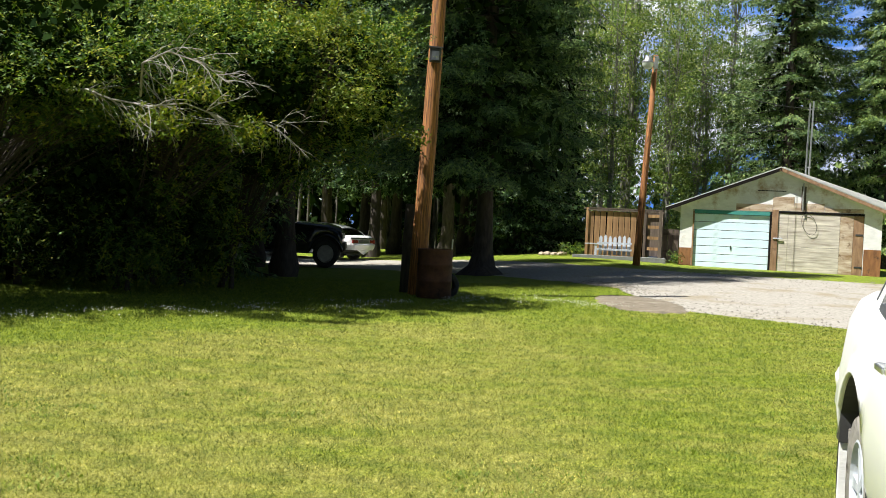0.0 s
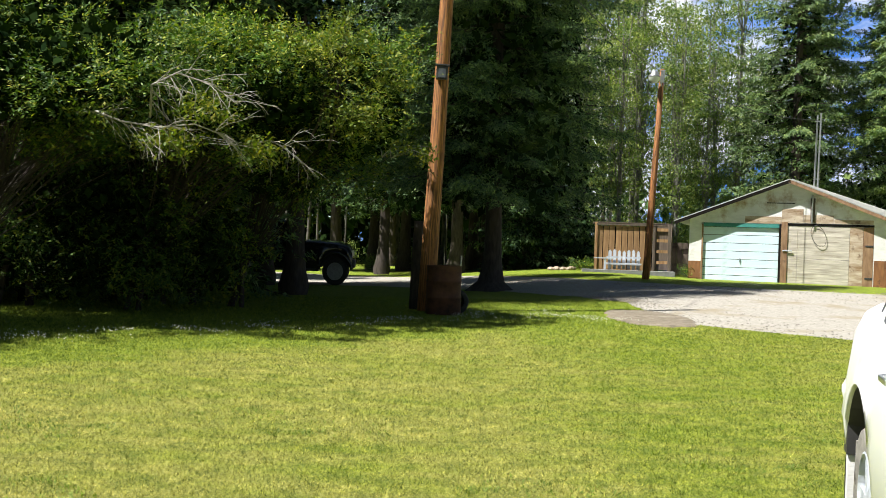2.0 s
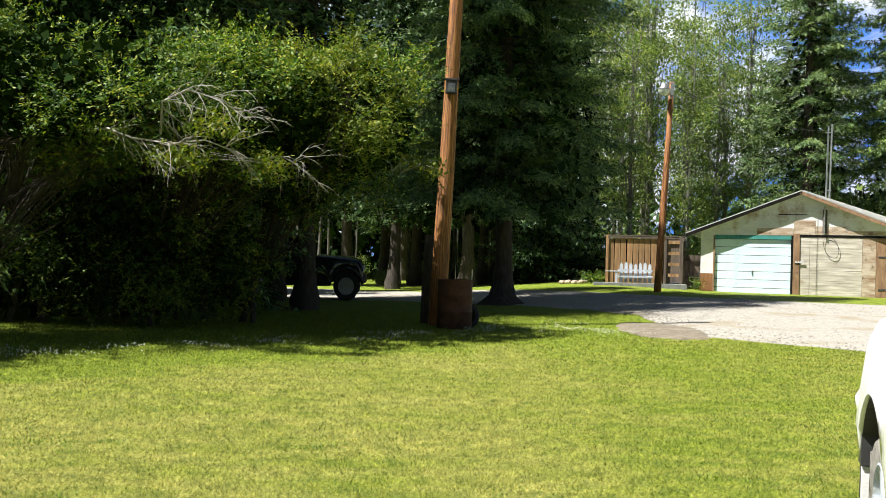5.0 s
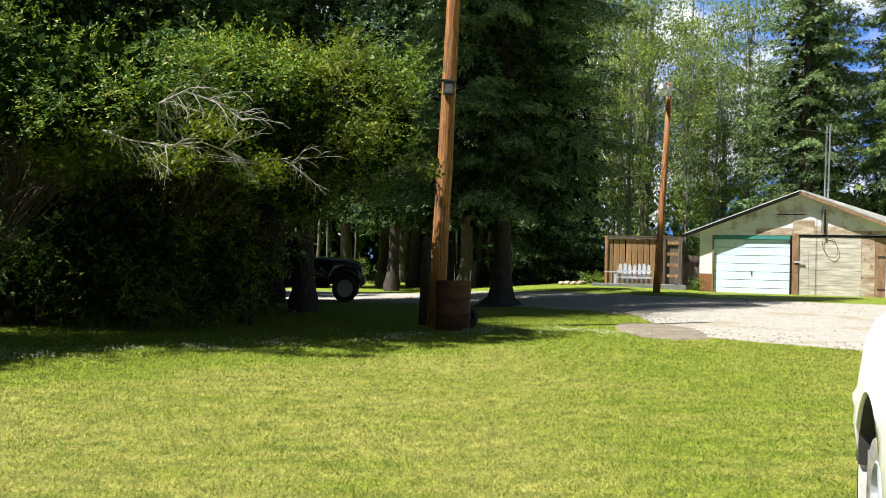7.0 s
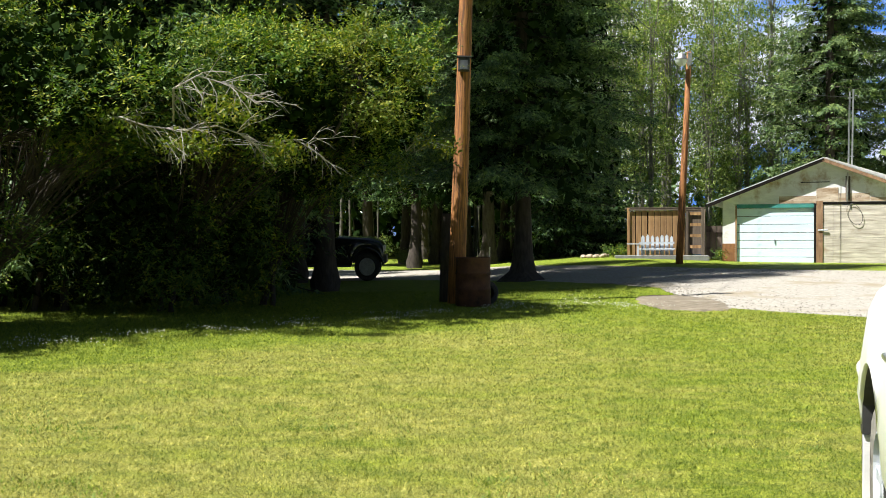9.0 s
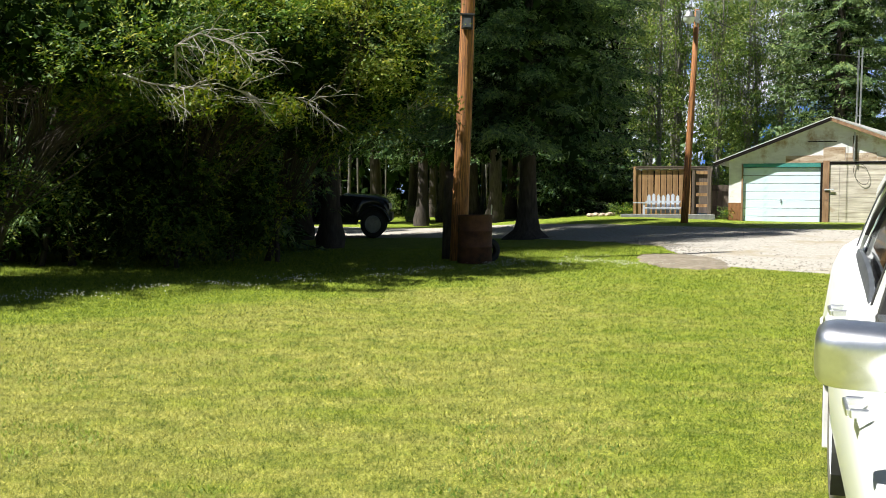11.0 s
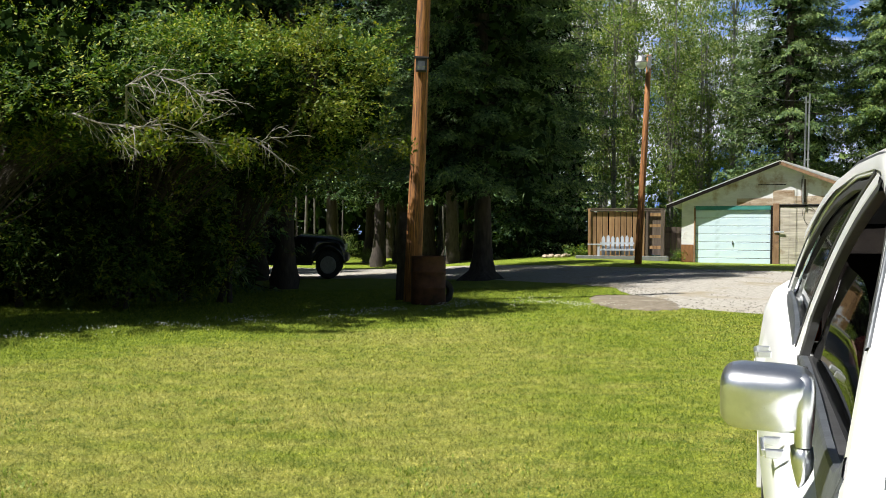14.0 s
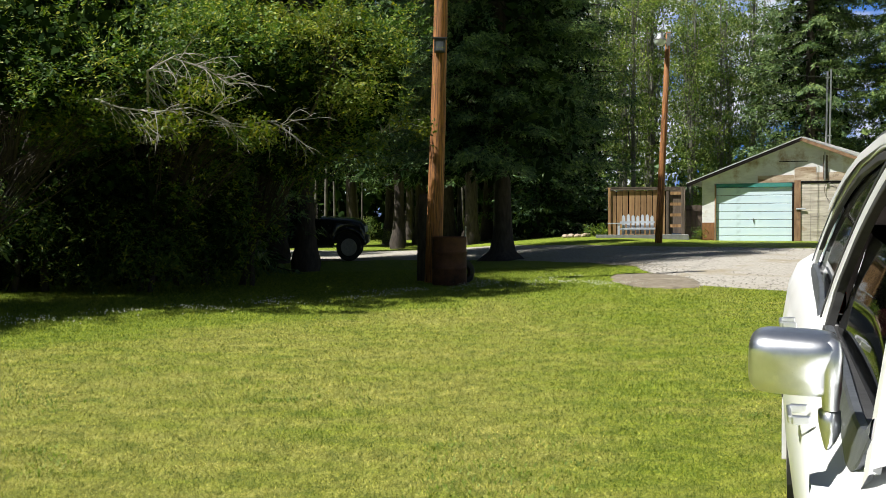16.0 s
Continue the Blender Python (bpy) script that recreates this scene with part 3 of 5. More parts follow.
def leafy(name, label, category, seed, blobs, material, leaf, leaves, stems, bark, cluster=0.3, lumpy=False, per=34, bare=0.12, twigs=0, inner=0):
    """A broad-leaved tree or shrub: stems that fork to clusters of leaves inside the given blobs (centre, radii)."""
    rng = np.random.default_rng(seed)
    tree = thing(name, Matrix(), label, category)
    vol = np.array([b[1][0] * b[1][1] * b[1][2] for b in blobs])
    heads = []
    for b, share in zip(blobs, vol / vol.sum()):
        q = unit(rng.normal(0, 1, (max(3, int(leaves * share / per)), 3)))
        rad = rng.random(len(q)) ** 0.4
        if lumpy:
            # boughs: separate rounded masses over the outside, with dark gaps between, round a filled core
            size = np.array(b[1])
            k = max(8, int(34 * (size[0] * size[2] / 2.4)))
            lump = unit(rng.normal(0, 1, (k, 3))) * rng.uniform(0.72, 1.05, (k, 1)) * size
            own = rng.integers(0, k, len(q))
            r0 = 0.12 + 0.20 * size.min()
            outer = lump[own] + q * rad[:, None] * r0 * np.array([1.25, 1.25, 0.75])
            core = q * (rad * 0.72)[:, None] * size
            heads.append(np.array(b[0]) + np.where(rng.random((len(q), 1)) < 0.68, outer, core))
        else:
            heads.append(np.array(b[0]) + q * rad[:, None] * np.array(b[1]))
    heads = np.concatenate(heads)
    heads = heads[(heads[:, 2] > bare) | ((heads[:, 2] > 0.12) & (rng.random(len(heads)) < 0.4))]
    wood = bmesh.new()
    for i, (foot, r0) in enumerate(stems):
        top = heads[int(rng.integers(len(heads)))]
        top = np.array([foot[0] * 0.5 + top[0] * 0.5, foot[1] * 0.5 + top[1] * 0.5, max(h[2] for h in heads) * rng.uniform(0.75, 0.97)])
        pts = [np.array(foot) * (1 - s) + top * s + rng.normal(0, 0.05, 3) * (s > 0) for s in (0, 0.2, 0.45, 0.7, 1)]
        tube(wood, [tuple(p) for p in pts], [r0 * 1.15, r0, r0 * 0.75, r0 * 0.45, r0 * 0.12], 8, False)
        tops = heads[heads[:, 2] > 2.4] if twigs else heads
        for h in tops[rng.permutation(len(tops))[: max(8, len(tops) // (5 * len(stems)))]]:
            j = pts[1 + int(rng.integers(3))]
            mid = (j + h) / 2 + np.array([0, 0, 0.12])
            tube(wood, [tuple(j), tuple(mid), tuple(h)], [r0 * 0.28, r0 * 0.16, 0.004], 4, False)
    part("branch_frame", wood, bark, tree)
    # Opaque near-black core, added to stop the sun and darken the lower shrub.
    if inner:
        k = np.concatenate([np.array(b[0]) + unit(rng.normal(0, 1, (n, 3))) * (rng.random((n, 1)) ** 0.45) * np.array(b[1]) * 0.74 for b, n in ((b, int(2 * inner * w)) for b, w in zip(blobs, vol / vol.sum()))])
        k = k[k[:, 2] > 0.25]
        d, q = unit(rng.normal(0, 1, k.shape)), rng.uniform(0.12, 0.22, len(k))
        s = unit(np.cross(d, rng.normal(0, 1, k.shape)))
        ob = new("inner_foliage", array_mesh("inner_foliage", leaf_verts(k, d, s, q, q * 0.7), 4, MAT_SHADE_LEAF))
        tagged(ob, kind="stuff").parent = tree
    if twigs:
        # each head carries shoots that reach out and up, with leaves left and right along them
        n_shoot = max(1, per // twigs)
        mid = np.mean([b[0] for b in blobs], axis=0)
        base = heads.repeat(n_shoot, 0) + rng.normal(0, cluster * 0.8, (len(heads) * n_shoot, 3))
        way = unit(unit(base - mid) * 0.7 + rng.normal(0, 0.65, base.shape) + np.array([0, -0.25, 0.42]))
        side = unit(np.cross(way, rng.normal(0, 0.35, way.shape) + np.array([0, 0, 1.0])))
        span = rng.uniform(0.16, 0.42, len(base)) * cluster / 0.15
        own = np.arange(len(base)).repeat(twigs)
        at = np.tile(np.linspace(0.05, 1, twigs), len(base))
        flip = np.tile(np.where(np.arange(twigs) % 2 == 0, 1.0, -1.0), len(base))[:, None]
        c = base[own] + way[own] * (at * span[own])[:, None] - np.array([0, 0, 1.0]) * (at ** 2 * span[own] * 0.25)[:, None]
        m = len(c)
        d = unit(way[own] * 0.55 + side[own] * flip * 0.75 + rng.normal(0, 0.3, (m, 3)) + np.array([0, 0, -0.12]))
        s = unit(np.cross(d, rng.normal(0, 0.4, (m, 3)) + np.array([0, -0.3, 1.0])))
        ln = leaf * rng.uniform(0.6, 1.2, m) * (1.1 - 0.45 * at)
    else:
        c = heads.repeat(per, 0) + rng.normal(0, cluster, (len(heads) * per, 3)) * np.array([1, 1, 0.7])
        m = len(c)
        d = unit(rng.normal(0, 1, (m, 3)) + np.array([0, 0, -0.2]))
        s = unit(np.cross(d, rng.normal(0, 0.5, (m, 3)) + np.array([0, 0, 1.0])))
        ln = leaf * rng.uniform(0.6, 1.25, m)
    ob = new("crown", array_mesh("crown", leaf_verts(c, d, s, ln, ln * rng.uniform(0.34, 0.54, m)), 4, material))
    ob.parent = tree
    return tree


def planted(tree, x, y, turn=0, scale=1.0):
    ob = copy_thing(tree, pose(x, y, gz(x, y), 0, 0, turn))
    ob.scale = (scale,) * 3
    return ob


big = spruce("spruce_tree", 21, 3.9, 3.0, 3, MAT_NEEDLE, "tall dark green spruce with flared trunk beside the drive", 1.7, trunk_r=0.215, plump=1.35, fine=5, sparse=0.22, flare=1.25, core_fill=2.5)
big.matrix_world = pose(1.2, 28.0, gz(1.2, 28.0))

fir_a = spruce("spruce_tree", 19, 2.9, 3.3, 21, MAT_NEEDLE, "tall dark spruce in the wood", 0.85, plump=1.9, fine=3, core_fill=1.2)
fir_b = spruce("spruce_tree", 22, 3.4, 3.4, 22, MAT_NEEDLE, "tall dark spruce in the wood", 0.8, plump=1.95, fine=3, core_fill=1.2)
fir_c = spruce("spruce_tree", 24, 3.7, 1.2, 23, MAT_NEEDLE_BLUE, "tall sunlit spruce behind the garage", 1.05, plump=2.1, fine=5, sparse=0.36, core_fill=0.7)
fir_d = spruce("spruce_tree", 17, 3.2, 0.6, 24, MAT_NEEDLE, "dense dark spruce branched to the ground", 0.8, plump=2.2, fine=3, core_fill=2.0)
aspen_a = leafy("aspen_tree", "slender sunlit aspen with pale trunk and airy crown", "tree", 31,
                [((0, 0, 6.0), (1.1, 1.1, 3.0)), ((0.2, 0, 10.5), (1.3, 1.3, 3.6)), ((0, 0.1, 14.5), (0.9, 0.9, 2.6)), ((0, 0, 3.0), (1.0, 1.0, 1.5))], MAT_ASPEN, 0.17, 7000, [((0, 0, -0.1), 0.12)], MAT_PALE_BARK, 0.24, lumpy=True, per=50)
aspen_b = leafy("aspen_tree", "slender sunlit aspen with pale trunk and airy crown", "tree", 32,
                [((0, 0, 5.0), (1.4, 1.4, 2.8)), ((0, 0.2, 9.0), (1.5, 1.5, 3.0)), ((0.1, 0, 12.5), (0.9, 0.9, 2.4))], MAT_ASPEN, 0.17, 6000, [((0, 0, -0.1), 0.11)], MAT_PALE_BARK, 0.24, lumpy=True, per=50)
under = leafy("undergrowth_shrub", "low sunlit undergrowth at the wood's edge", "shrub", 33, [((0, 0, 0.9), (1.5, 1.2, 0.9))], MAT_ASPEN, 0.11, 3000, [((0, 0, -0.05), 0.03), ((0.3, 0.2, -0.05), 0.03)], MAT_BARK, 0.25)
for tree, (x, y) in ((fir_a, (-3.75, 24.5)), (fir_b, (-7.5, 25.5)), (fir_c, (16.1, 47.5)), (fir_d, (-6.0, 23.6)), (aspen_a, (9.5, 52.0)), (aspen_b, (12.3, 55.0)), (under, (5.0, 46.0))):
    tree.matrix_world = pose(x, y, gz(x, y))
rt = random.Random(8)
WOOD = [(fir_b, -6.3, 21.2, 1.15), (fir_b, 0.3, 40.3, 1.0), (fir_a, -2.7, 41.2, 1.0), (fir_b, -0.6, 42.0, 1.0), (fir_a, 1.6, 46.0, 1.0), (fir_b, -3.6, 48.0, 1.05), (fir_d, -6.9, 20.6, 0.9), (fir_d, -9.2, 18.6, 1.0), (fir_d, -11.0, 21.5, 1.1), (fir_d, -8.8, 28.0, 1.0), (fir_d, -14.5, 11.0, 0.75), (fir_d, -12.5, 32.5, 1.0), (fir_d, -10.6, 36.0, 1.0), (fir_a, -11.5, 24, 1.0), (fir_a, -5.4, 29.5, 1.05), (fir_d, 4.6, 43.5, 0.95),
        (fir_d, 3.0, 41.5, 0.9), (fir_a, 1.0, 44.0, 1.0), (fir_b, -2.0, 46.0, 1.0), (fir_a, -5.0, 44.5, 1.1), (fir_b, -9.0, 45.0, 1.0),
        (fir_a, -3.2, 56.0, 1.0),
        (fir_c, 20.8, 47.0, 1.0), (fir_c, 18.2, 53.0, 1.0), (fir_c, 23.2, 54.0, 1.05)]
for tree, x, y, s in WOOD:
    planted(tree, x, y, rt.uniform(0, 360), s)
for tree, x, y, s in [(aspen_a, 8.2, 49.0, 0.92), (aspen_b, 10.8, 48.5, 0.9), (aspen_a, 7.0, 54.0, 1.1), (aspen_b, 8.3, 53.0, 1.2), (aspen_a, 10.2, 57.0, 1.25), (aspen_b, 11.3, 51.5, 1.1), (aspen_a, 12.6, 50.0, 0.85), (aspen_b, 6.3, 49.5, 1.0), (aspen_b, 9.0, 60.0, 1.2), (aspen_a, 13.5, 60.0, 1.2), (aspen_a, 11.5, 65.0, 1.3), (aspen_b, 15.5, 64.0, 1.3), (aspen_b, 6.0, 65.0, 1.3), (aspen_a, 7.6, 58.0, 1.15), (aspen_b, 14.6, 56.0, 1.1), (aspen_a, 17.0, 60.0, 1.3), (aspen_b, 22.0, 62.0, 1.3), (aspen_a, 3.5, 68.0, 1.2), (aspen_b, 0.5, 66.0, 1.2), (aspen_b, 19.0, 66.0, 1.2)]:
    planted(tree, x, y, rt.uniform(0, 360), s)
for i in range(26):
    x = rt.uniform(-13, 20)
    planted(under, x, rt.uniform(44, 58) if x < 6 else rt.uniform(43, 52), rt.uniform(0, 360), rt.uniform(0.4, 0.75) if x < 6 else rt.uniform(0.8, 1.6))

# ---- shrubs that overhang the lawn ----
# 45 and 48 stand out of view, added to shade lawn and lower leaves.
SHRUBS = [(45, -11.6, 12.0, [((-0.3, 0.2, 5.6), (2.6, 2.9, 3.0)), ((0, 0.9, 1.5), (2.3, 1.3, 1.8))], 8000, 2600),
          (41, -8.5, 12.5, [((-0.2, 0.4, 4.3), (2.3, 2.8, 2.1)), ((0, 1.9, 1.5), (2.1, 0.9, 1.7))], 40000, 4500),
          (42, -6.0, 14.9, [((0.1, 0.2, 3.70), (2.5, 2.8, 1.1)), ((0, 2.2, 1.4), (2.1, 0.8, 1.5))], 54000, 2600),
          (43, -3.45, 16.5, [((0.0, 0.2, 3.75), (2.2, 2.3, 1.15)), ((-1.2, 2.0, 1.4), (1.2, 0.8, 1.5))], 44000, 2000),
          (44, -1.95, 18.2, [((0.05, -0.5, 3.7), (1.4, 1.5, 1.35)), ((-0.8, 1.2, 3.7), (1.4, 1.2, 1.3)), ((-1.2, 0.4, 2.6), (1.0, 0.9, 0.8))], 36000, 3600),
          (48, -10.2, 9.9, [((0, 0, 5.4), (2.0, 1.7, 3.4)), ((0, 0.2, 1.3), (1.8, 1.2, 1.4))], 9000, 4500),
          (46, -7.6, 17.6, [((0, 0, 4.6), (2.2, 1.9, 2.4)), ((0, 0.3, 1.4), (2.2, 1.2, 1.6))], 15000, 2400),
          (47, -5.2, 19.6, [((0, 0, 3.3), (1.9, 1.5, 1.9)), ((-0.6, 0.3, 1.0), (1.5, 0.9, 1.1))], 10000, 1900)]
for seed, x, y, blobs, count, dense in SHRUBS:
    b = leafy("overgrown_shrub", "tall overgrown shrub with small green leaves overhanging the lawn", "shrub", seed, blobs, MAT_LEAF, 0.085, count,
              [((-2.3, 1.5, -0.1), 0.06), ((-2.0, 1.2, -0.1), 0.05)] if seed < 46 else [((0.2, 0.2, -0.1), 0.07), ((-0.3, 0, -0.1), 0.05)], MAT_BARK, 0.17, lumpy=True, per=60, twigs=12, inner=dense)
    b.matrix_world = pose(x, y, gz(x, y))

# ---- garage ----
GA = pose(9.06, 36.02, 0.205, 0, 0, -18) @ Matrix.Diagonal((0.94, 1, 1, 1))  # the left jamb's foot; x along the front, y into the garage


def gable_wall(name, y0, y1, material, parent, cuts=()):
    """Front or back wall: lower strip pieces left between the openings, and the gable above."""
    for x0, x1 in cuts:
        part("wall_pier", boxed(x0, x1, y0, y1, -0.3, 2.158), material, parent)
    bm = bmesh.new()
    top = [(-0.52, 2.16), (6.58, 2.16), (6.58, 2.30), (3.03, 3.62), (-0.52, 2.30)]
    f = [bm.verts.new((x, y0, z)) for x, z in top]
    b = [bm.verts.new((x, y1, z)) for x, z in top]
    bm.faces.new(f)
    bm.faces.new(b[::-1])
    for i in range(5):
        j = (i + 1) % 5
        bm.faces.new((f[j], f[i], b[i], b[j]))
    return part(name, bm, material, parent)


garage = thing("garage", GA, "weathered white garage with two wide doors and low gable roof", "garage")
gable_wall("front_gable", 0.0, 0.14, MAT_STUCCO, garage, ((-0.52, -0.06), (2.80, 3.02), (5.98, 6.58)))
gable_wall("back_gable", 7.0, 7.14, MAT_STUCCO, garage, ((-0.52, 6.58),))
part("side_wall", boxed(-0.52, -0.38, 0.142, 6.998, -0.3, 2.30), MAT_STUCCO, garage)
part("side_wall", boxed(6.44, 6.58, 0.142, 6.998, -0.3, 2.30), MAT_STUCCO, garage)
for sg in (-1, 1):
    slope = math.atan2(1.32, 3.55)
    run = 4.38
    bm = boxed(-0.02, run, -0.30, 7.35, 0.0, 0.028)
    roof = part("roof_slope", bm, MAT_ROOF, garage, "pale metal roof sheet")
    roof.matrix_basis = pose(3.03, 0, 3.70) @ (Matrix.Identity(4) if sg > 0 else pose(0, 0, 0, 0, 0, 180) @ pose(0, -7.05, 0)) @ pose(0, 0, 0, 0, math.degrees(slope), 0)
    bm = boxed(-0.01, run - 0.01, -0.02, 0.02, -0.115, -0.004)
    # Left board near-black: the eave's shade is put into its colour.
    fas = part("fascia_board", bm, MAT_TRIM if sg > 0 else MAT_DARKROOF, garage, "weathered fascia board along the gable")
    fas.matrix_basis = pose(3.03, -0.285, 3.70) @ (pose(0, 0, 0) if sg > 0 else pose(0, 0, 0, 0, 0, 180)) @ pose(0, 0, 0, 0, math.degrees(slope), 0)
# Upright white strip added in place of the white right roof slope.
bm = bmesh.new()
f = [bm.verts.new(v) for v in ((3.1, -0.31, 3.70), (6.98, -0.31, 2.26), (6.98, -0.31, 2.50), (3.1, -0.31, 3.73))]
bm.faces.new(f)
bmesh.ops.solidify(bm, geom=bm.faces[:], thickness=0.02)
part("roof_stand_in", bm, MAT_WHITEMETAL, garage, "upright white sheet standing in for the right roof slope")
part("garage_floor", boxed(-0.38, 6.44, 0.14, 7.0, -0.3, 0.02), MAT_DECK, garage)


# ---- poles ----
def leaning(x, y, lean_x, lean_y):
    return pose(x, y, gz(x, y), -lean_y, lean_x, 0)


pole = thing("utility_pole", leaning(-0.40, 19.5, 2.0, 0), "orange-brown weathered wooden utility pole with a small box", "utility pole")
bm = bmesh.new()
tube(bm, [(0, 0, -0.3), (0, 0, 1.0), (0.01, 0, 3), (0.0, 0, 6), (0, 0, 9.5)], [0.172, 0.165, 0.148, 0.130, 0.110], 20)
part("shaft", bm, MAT_POLE, pole, smooth=True)
pole_two = thing("yard_light_pole", leaning(6.41, 32.7, 2.6, 0), "weathered wooden pole carrying a yard light", "light pole")
bm = bmesh.new()
tube(bm, [(0, 0, -0.3), (0, 0, 2.0), (0.01, 0, 4), (0.0, 0, 6.8)], [0.122, 0.115, 0.098, 0.078], 16)
part("shaft", bm, MAT_POLE, pole_two, smooth=True)

barrel = thing("burn_barrel", pose(-0.06, 18.75, gz(-0.06, 18.75)) @ Matrix.Diagonal((1.1, 1.1, 1.02, 1)), "rusted dark steel burn barrel on the grass", "barrel")
bm = bmesh.new()
lathe(bm, [(0.0, 0.02), (0.29, 0.0), (0.30, 0.02), (0.295, 0.29), (0.31, 0.31), (0.295, 0.33), (0.295, 0.58), (0.31, 0.6), (0.295, 0.62), (0.295, 0.87), (0.305, 0.89), (0.285, 0.89), (0.28, 0.1), (0, 0.08)], 32)
part("drum", bm, MAT_BARREL, barrel, smooth=True)



def far_woods():
    """The dark wood that closes the view all round: rough conifer shapes, too far to tell apart."""
    rng = np.random.default_rng(77)
    C, D, S, L, W = [], [], [], [], []
    for k in range(270):
        a = rng.uniform(-1.35, 1.35) if k < 230 else rng.uniform(1.35, 4.93) if k < 270 else rng.uniform(-0.5, 0.16)
        d = rng.uniform(66, 105) if k < 330 else rng.uniform(60, 72)
        x, y = d * math.sin(a) + 4, d * math.cos(a)
        h = rng.uniform(2.5, 4.8) if 0.03 < a < 0.75 else rng.uniform(14, 22)
        n = 150
        t = rng.random(n) ** (0.8 if k < 330 else 1.8)
        az = rng.random(n) * 6.283
        rad = (1 - t) ** 0.8 * rng.uniform(2.0, 3.2) * rng.uniform(0.4, 1, n)
        C.append(np.stack([x + rad * np.cos(az), y + rad * np.sin(az), t * h], 1))
        dd = unit(np.stack([np.cos(az), np.sin(az), -0.6 + 0 * az], 1))
        D.append(dd)
        S.append(unit(np.stack([-np.sin(az), np.cos(az), rng.normal(0, 0.4, n)], 1)))
        L.append(rng.uniform(0.5, 1.2, n)), W.append(rng.uniform(0.35, 0.8, n))
    n = 15000
    a, d = rng.uniform(-0.62, 0.80, n), rng.uniform(60, 74, n)
    t = rng.random(n) ** 1.5 * np.where(a > 0.05, 6.0, 10.0)
    C.append(np.stack([d * np.sin(a) + 2, d * np.cos(a), t], 1))
    D.append(unit(rng.normal(0, 1, (n, 3))))
    S.append(unit(np.cross(D[-1], rng.normal(0, 1, (n, 3)))))
    L.append(rng.uniform(0.4, 0.9, n)), W.append(rng.uniform(0.25, 0.6, n))
    me = array_mesh("far_woods", leaf_verts(*[np.concatenate(v) for v in (C, D, S, L, W)]), 4, MAT_NEEDLE)
    tagged(new("far_woods", me), "dark conifer wood closing the view", "woods", kind="stuff")


far_woods()


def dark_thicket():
    """Brush and low boughs deep in the wood; its shade is put into their near-black colour."""
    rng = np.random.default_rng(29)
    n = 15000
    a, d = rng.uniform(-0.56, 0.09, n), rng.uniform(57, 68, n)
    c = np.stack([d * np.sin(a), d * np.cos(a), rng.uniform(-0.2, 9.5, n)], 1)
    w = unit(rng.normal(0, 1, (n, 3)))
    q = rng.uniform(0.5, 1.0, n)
    me = array_mesh("dark_thicket", leaf_verts(c, w, unit(np.cross(w, rng.normal(0, 1, (n, 3)))), q, q * 0.7), 4, MAT_SHADE_LEAF)
    tagged(new("dark_thicket", me), "brush and low boughs coloured near-black for the wood's shade", "woods", kind="stuff")


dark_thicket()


def slim_trunks():
    """Thin bare stems standing in the wood's shade, past counting."""
    rng = random.Random(19)
    bm = bmesh.new()
    for _ in range(95):
        x, y = rng.uniform(-20, 5), rng.uniform(47, 64)
        z, r, h = gz(x, y), rng.uniform(0.035, 0.085), rng.uniform(7, 11)
        tube(bm, [(x, y, z - 0.2), (x + rng.uniform(-0.2, 0.2), y, z + h * 0.5), (x + rng.uniform(-0.4, 0.4), y, z + h)], [r * 1.2, r, r * 0.6], 6, False)
    tagged(new("slim_trunks", finish("slim_trunks", bm, MAT_STEM, True)), "thin pale tree stems in the shaded wood", "trunks", kind="stuff")


slim_trunks()

stub = thing("pole_stub", leaning(-0.60, 20.0, 1.2, 0), "dark treated stub post beside the utility pole", "post")
bm = bmesh.new()
tube(bm, [(0, 0, -0.3), (0, 0, 1.0), (0.0, 0, 1.75)], [0.15, 0.145, 0.13], 16)
part("shaft", bm, MAT_BARK, stub, smooth=True)


def sky_backdrop():
    """Bright broken cloud far behind the wood."""
    m, nt, pr = nodes_of("cloudy_sky")
    e = nt.nodes.new("ShaderNodeEmission")
    n = noise_tex(nt, coords(nt, (1, 1, 1.6)), 0.012, 5, 0.6)
    nt.links.new(ramp(nt, n, [(0.42, (0.10, 0.27, 0.72)), (0.55, (0.86, 0.90, 0.96))]), e.inputs[0])
    e.inputs[1].default_value = 0.62
    nt.links.new(e.outputs[0], nt.nodes["Material Output"].inputs[0])
    bm = bmesh.new()
    loft(bm, [[(700 * math.sin(a), 700 * math.cos(a), z) for z in (-5, 120, 330)] for a in [radians(d) for d in range(-40, 61, 5)]])
    tagged(new("sky_backdrop", finish("sky_backdrop", bm, m)), "pale blue sky with white cloud", "sky", kind="structure")


def loft(bm, rings):
    vs = [[bm.verts.new(p) for p in r] for r in rings]
    for r0, r1 in zip(vs, vs[1:]):
        for k in range(len(r0) - 1):
            bm.faces.new((r0[k], r0[k + 1], r1[k + 1], r1[k]))
    return vs


sky_backdrop()
NEARER = Matrix.Translation((-0.36, 0, 1.17)) @ Matrix.Scale(1.10, 4) @ Matrix.Translation((0, 0, -1.37))
spray = leafy("leafy_bough", "yellow-green leafy sprays hanging round the dead bough", "branch", 71, [((-3.0, 11.75, 2.62), (0.45, 0.25, 0.18)), ((-2.55, 11.7, 3.02), (0.35, 0.25, 0.22)), ((-3.9, 12.0, 2.95), (0.3, 0.2, 0.12)), ((-2.0, 12.6, 2.6), (0.3, 0.2, 0.2))], MAT_SPRAY, 0.07, 1700, [((-3.4, 13.0, 2.6), 0.012)], MAT_DEADWOOD, 0.10)
spray.matrix_world = NEARER
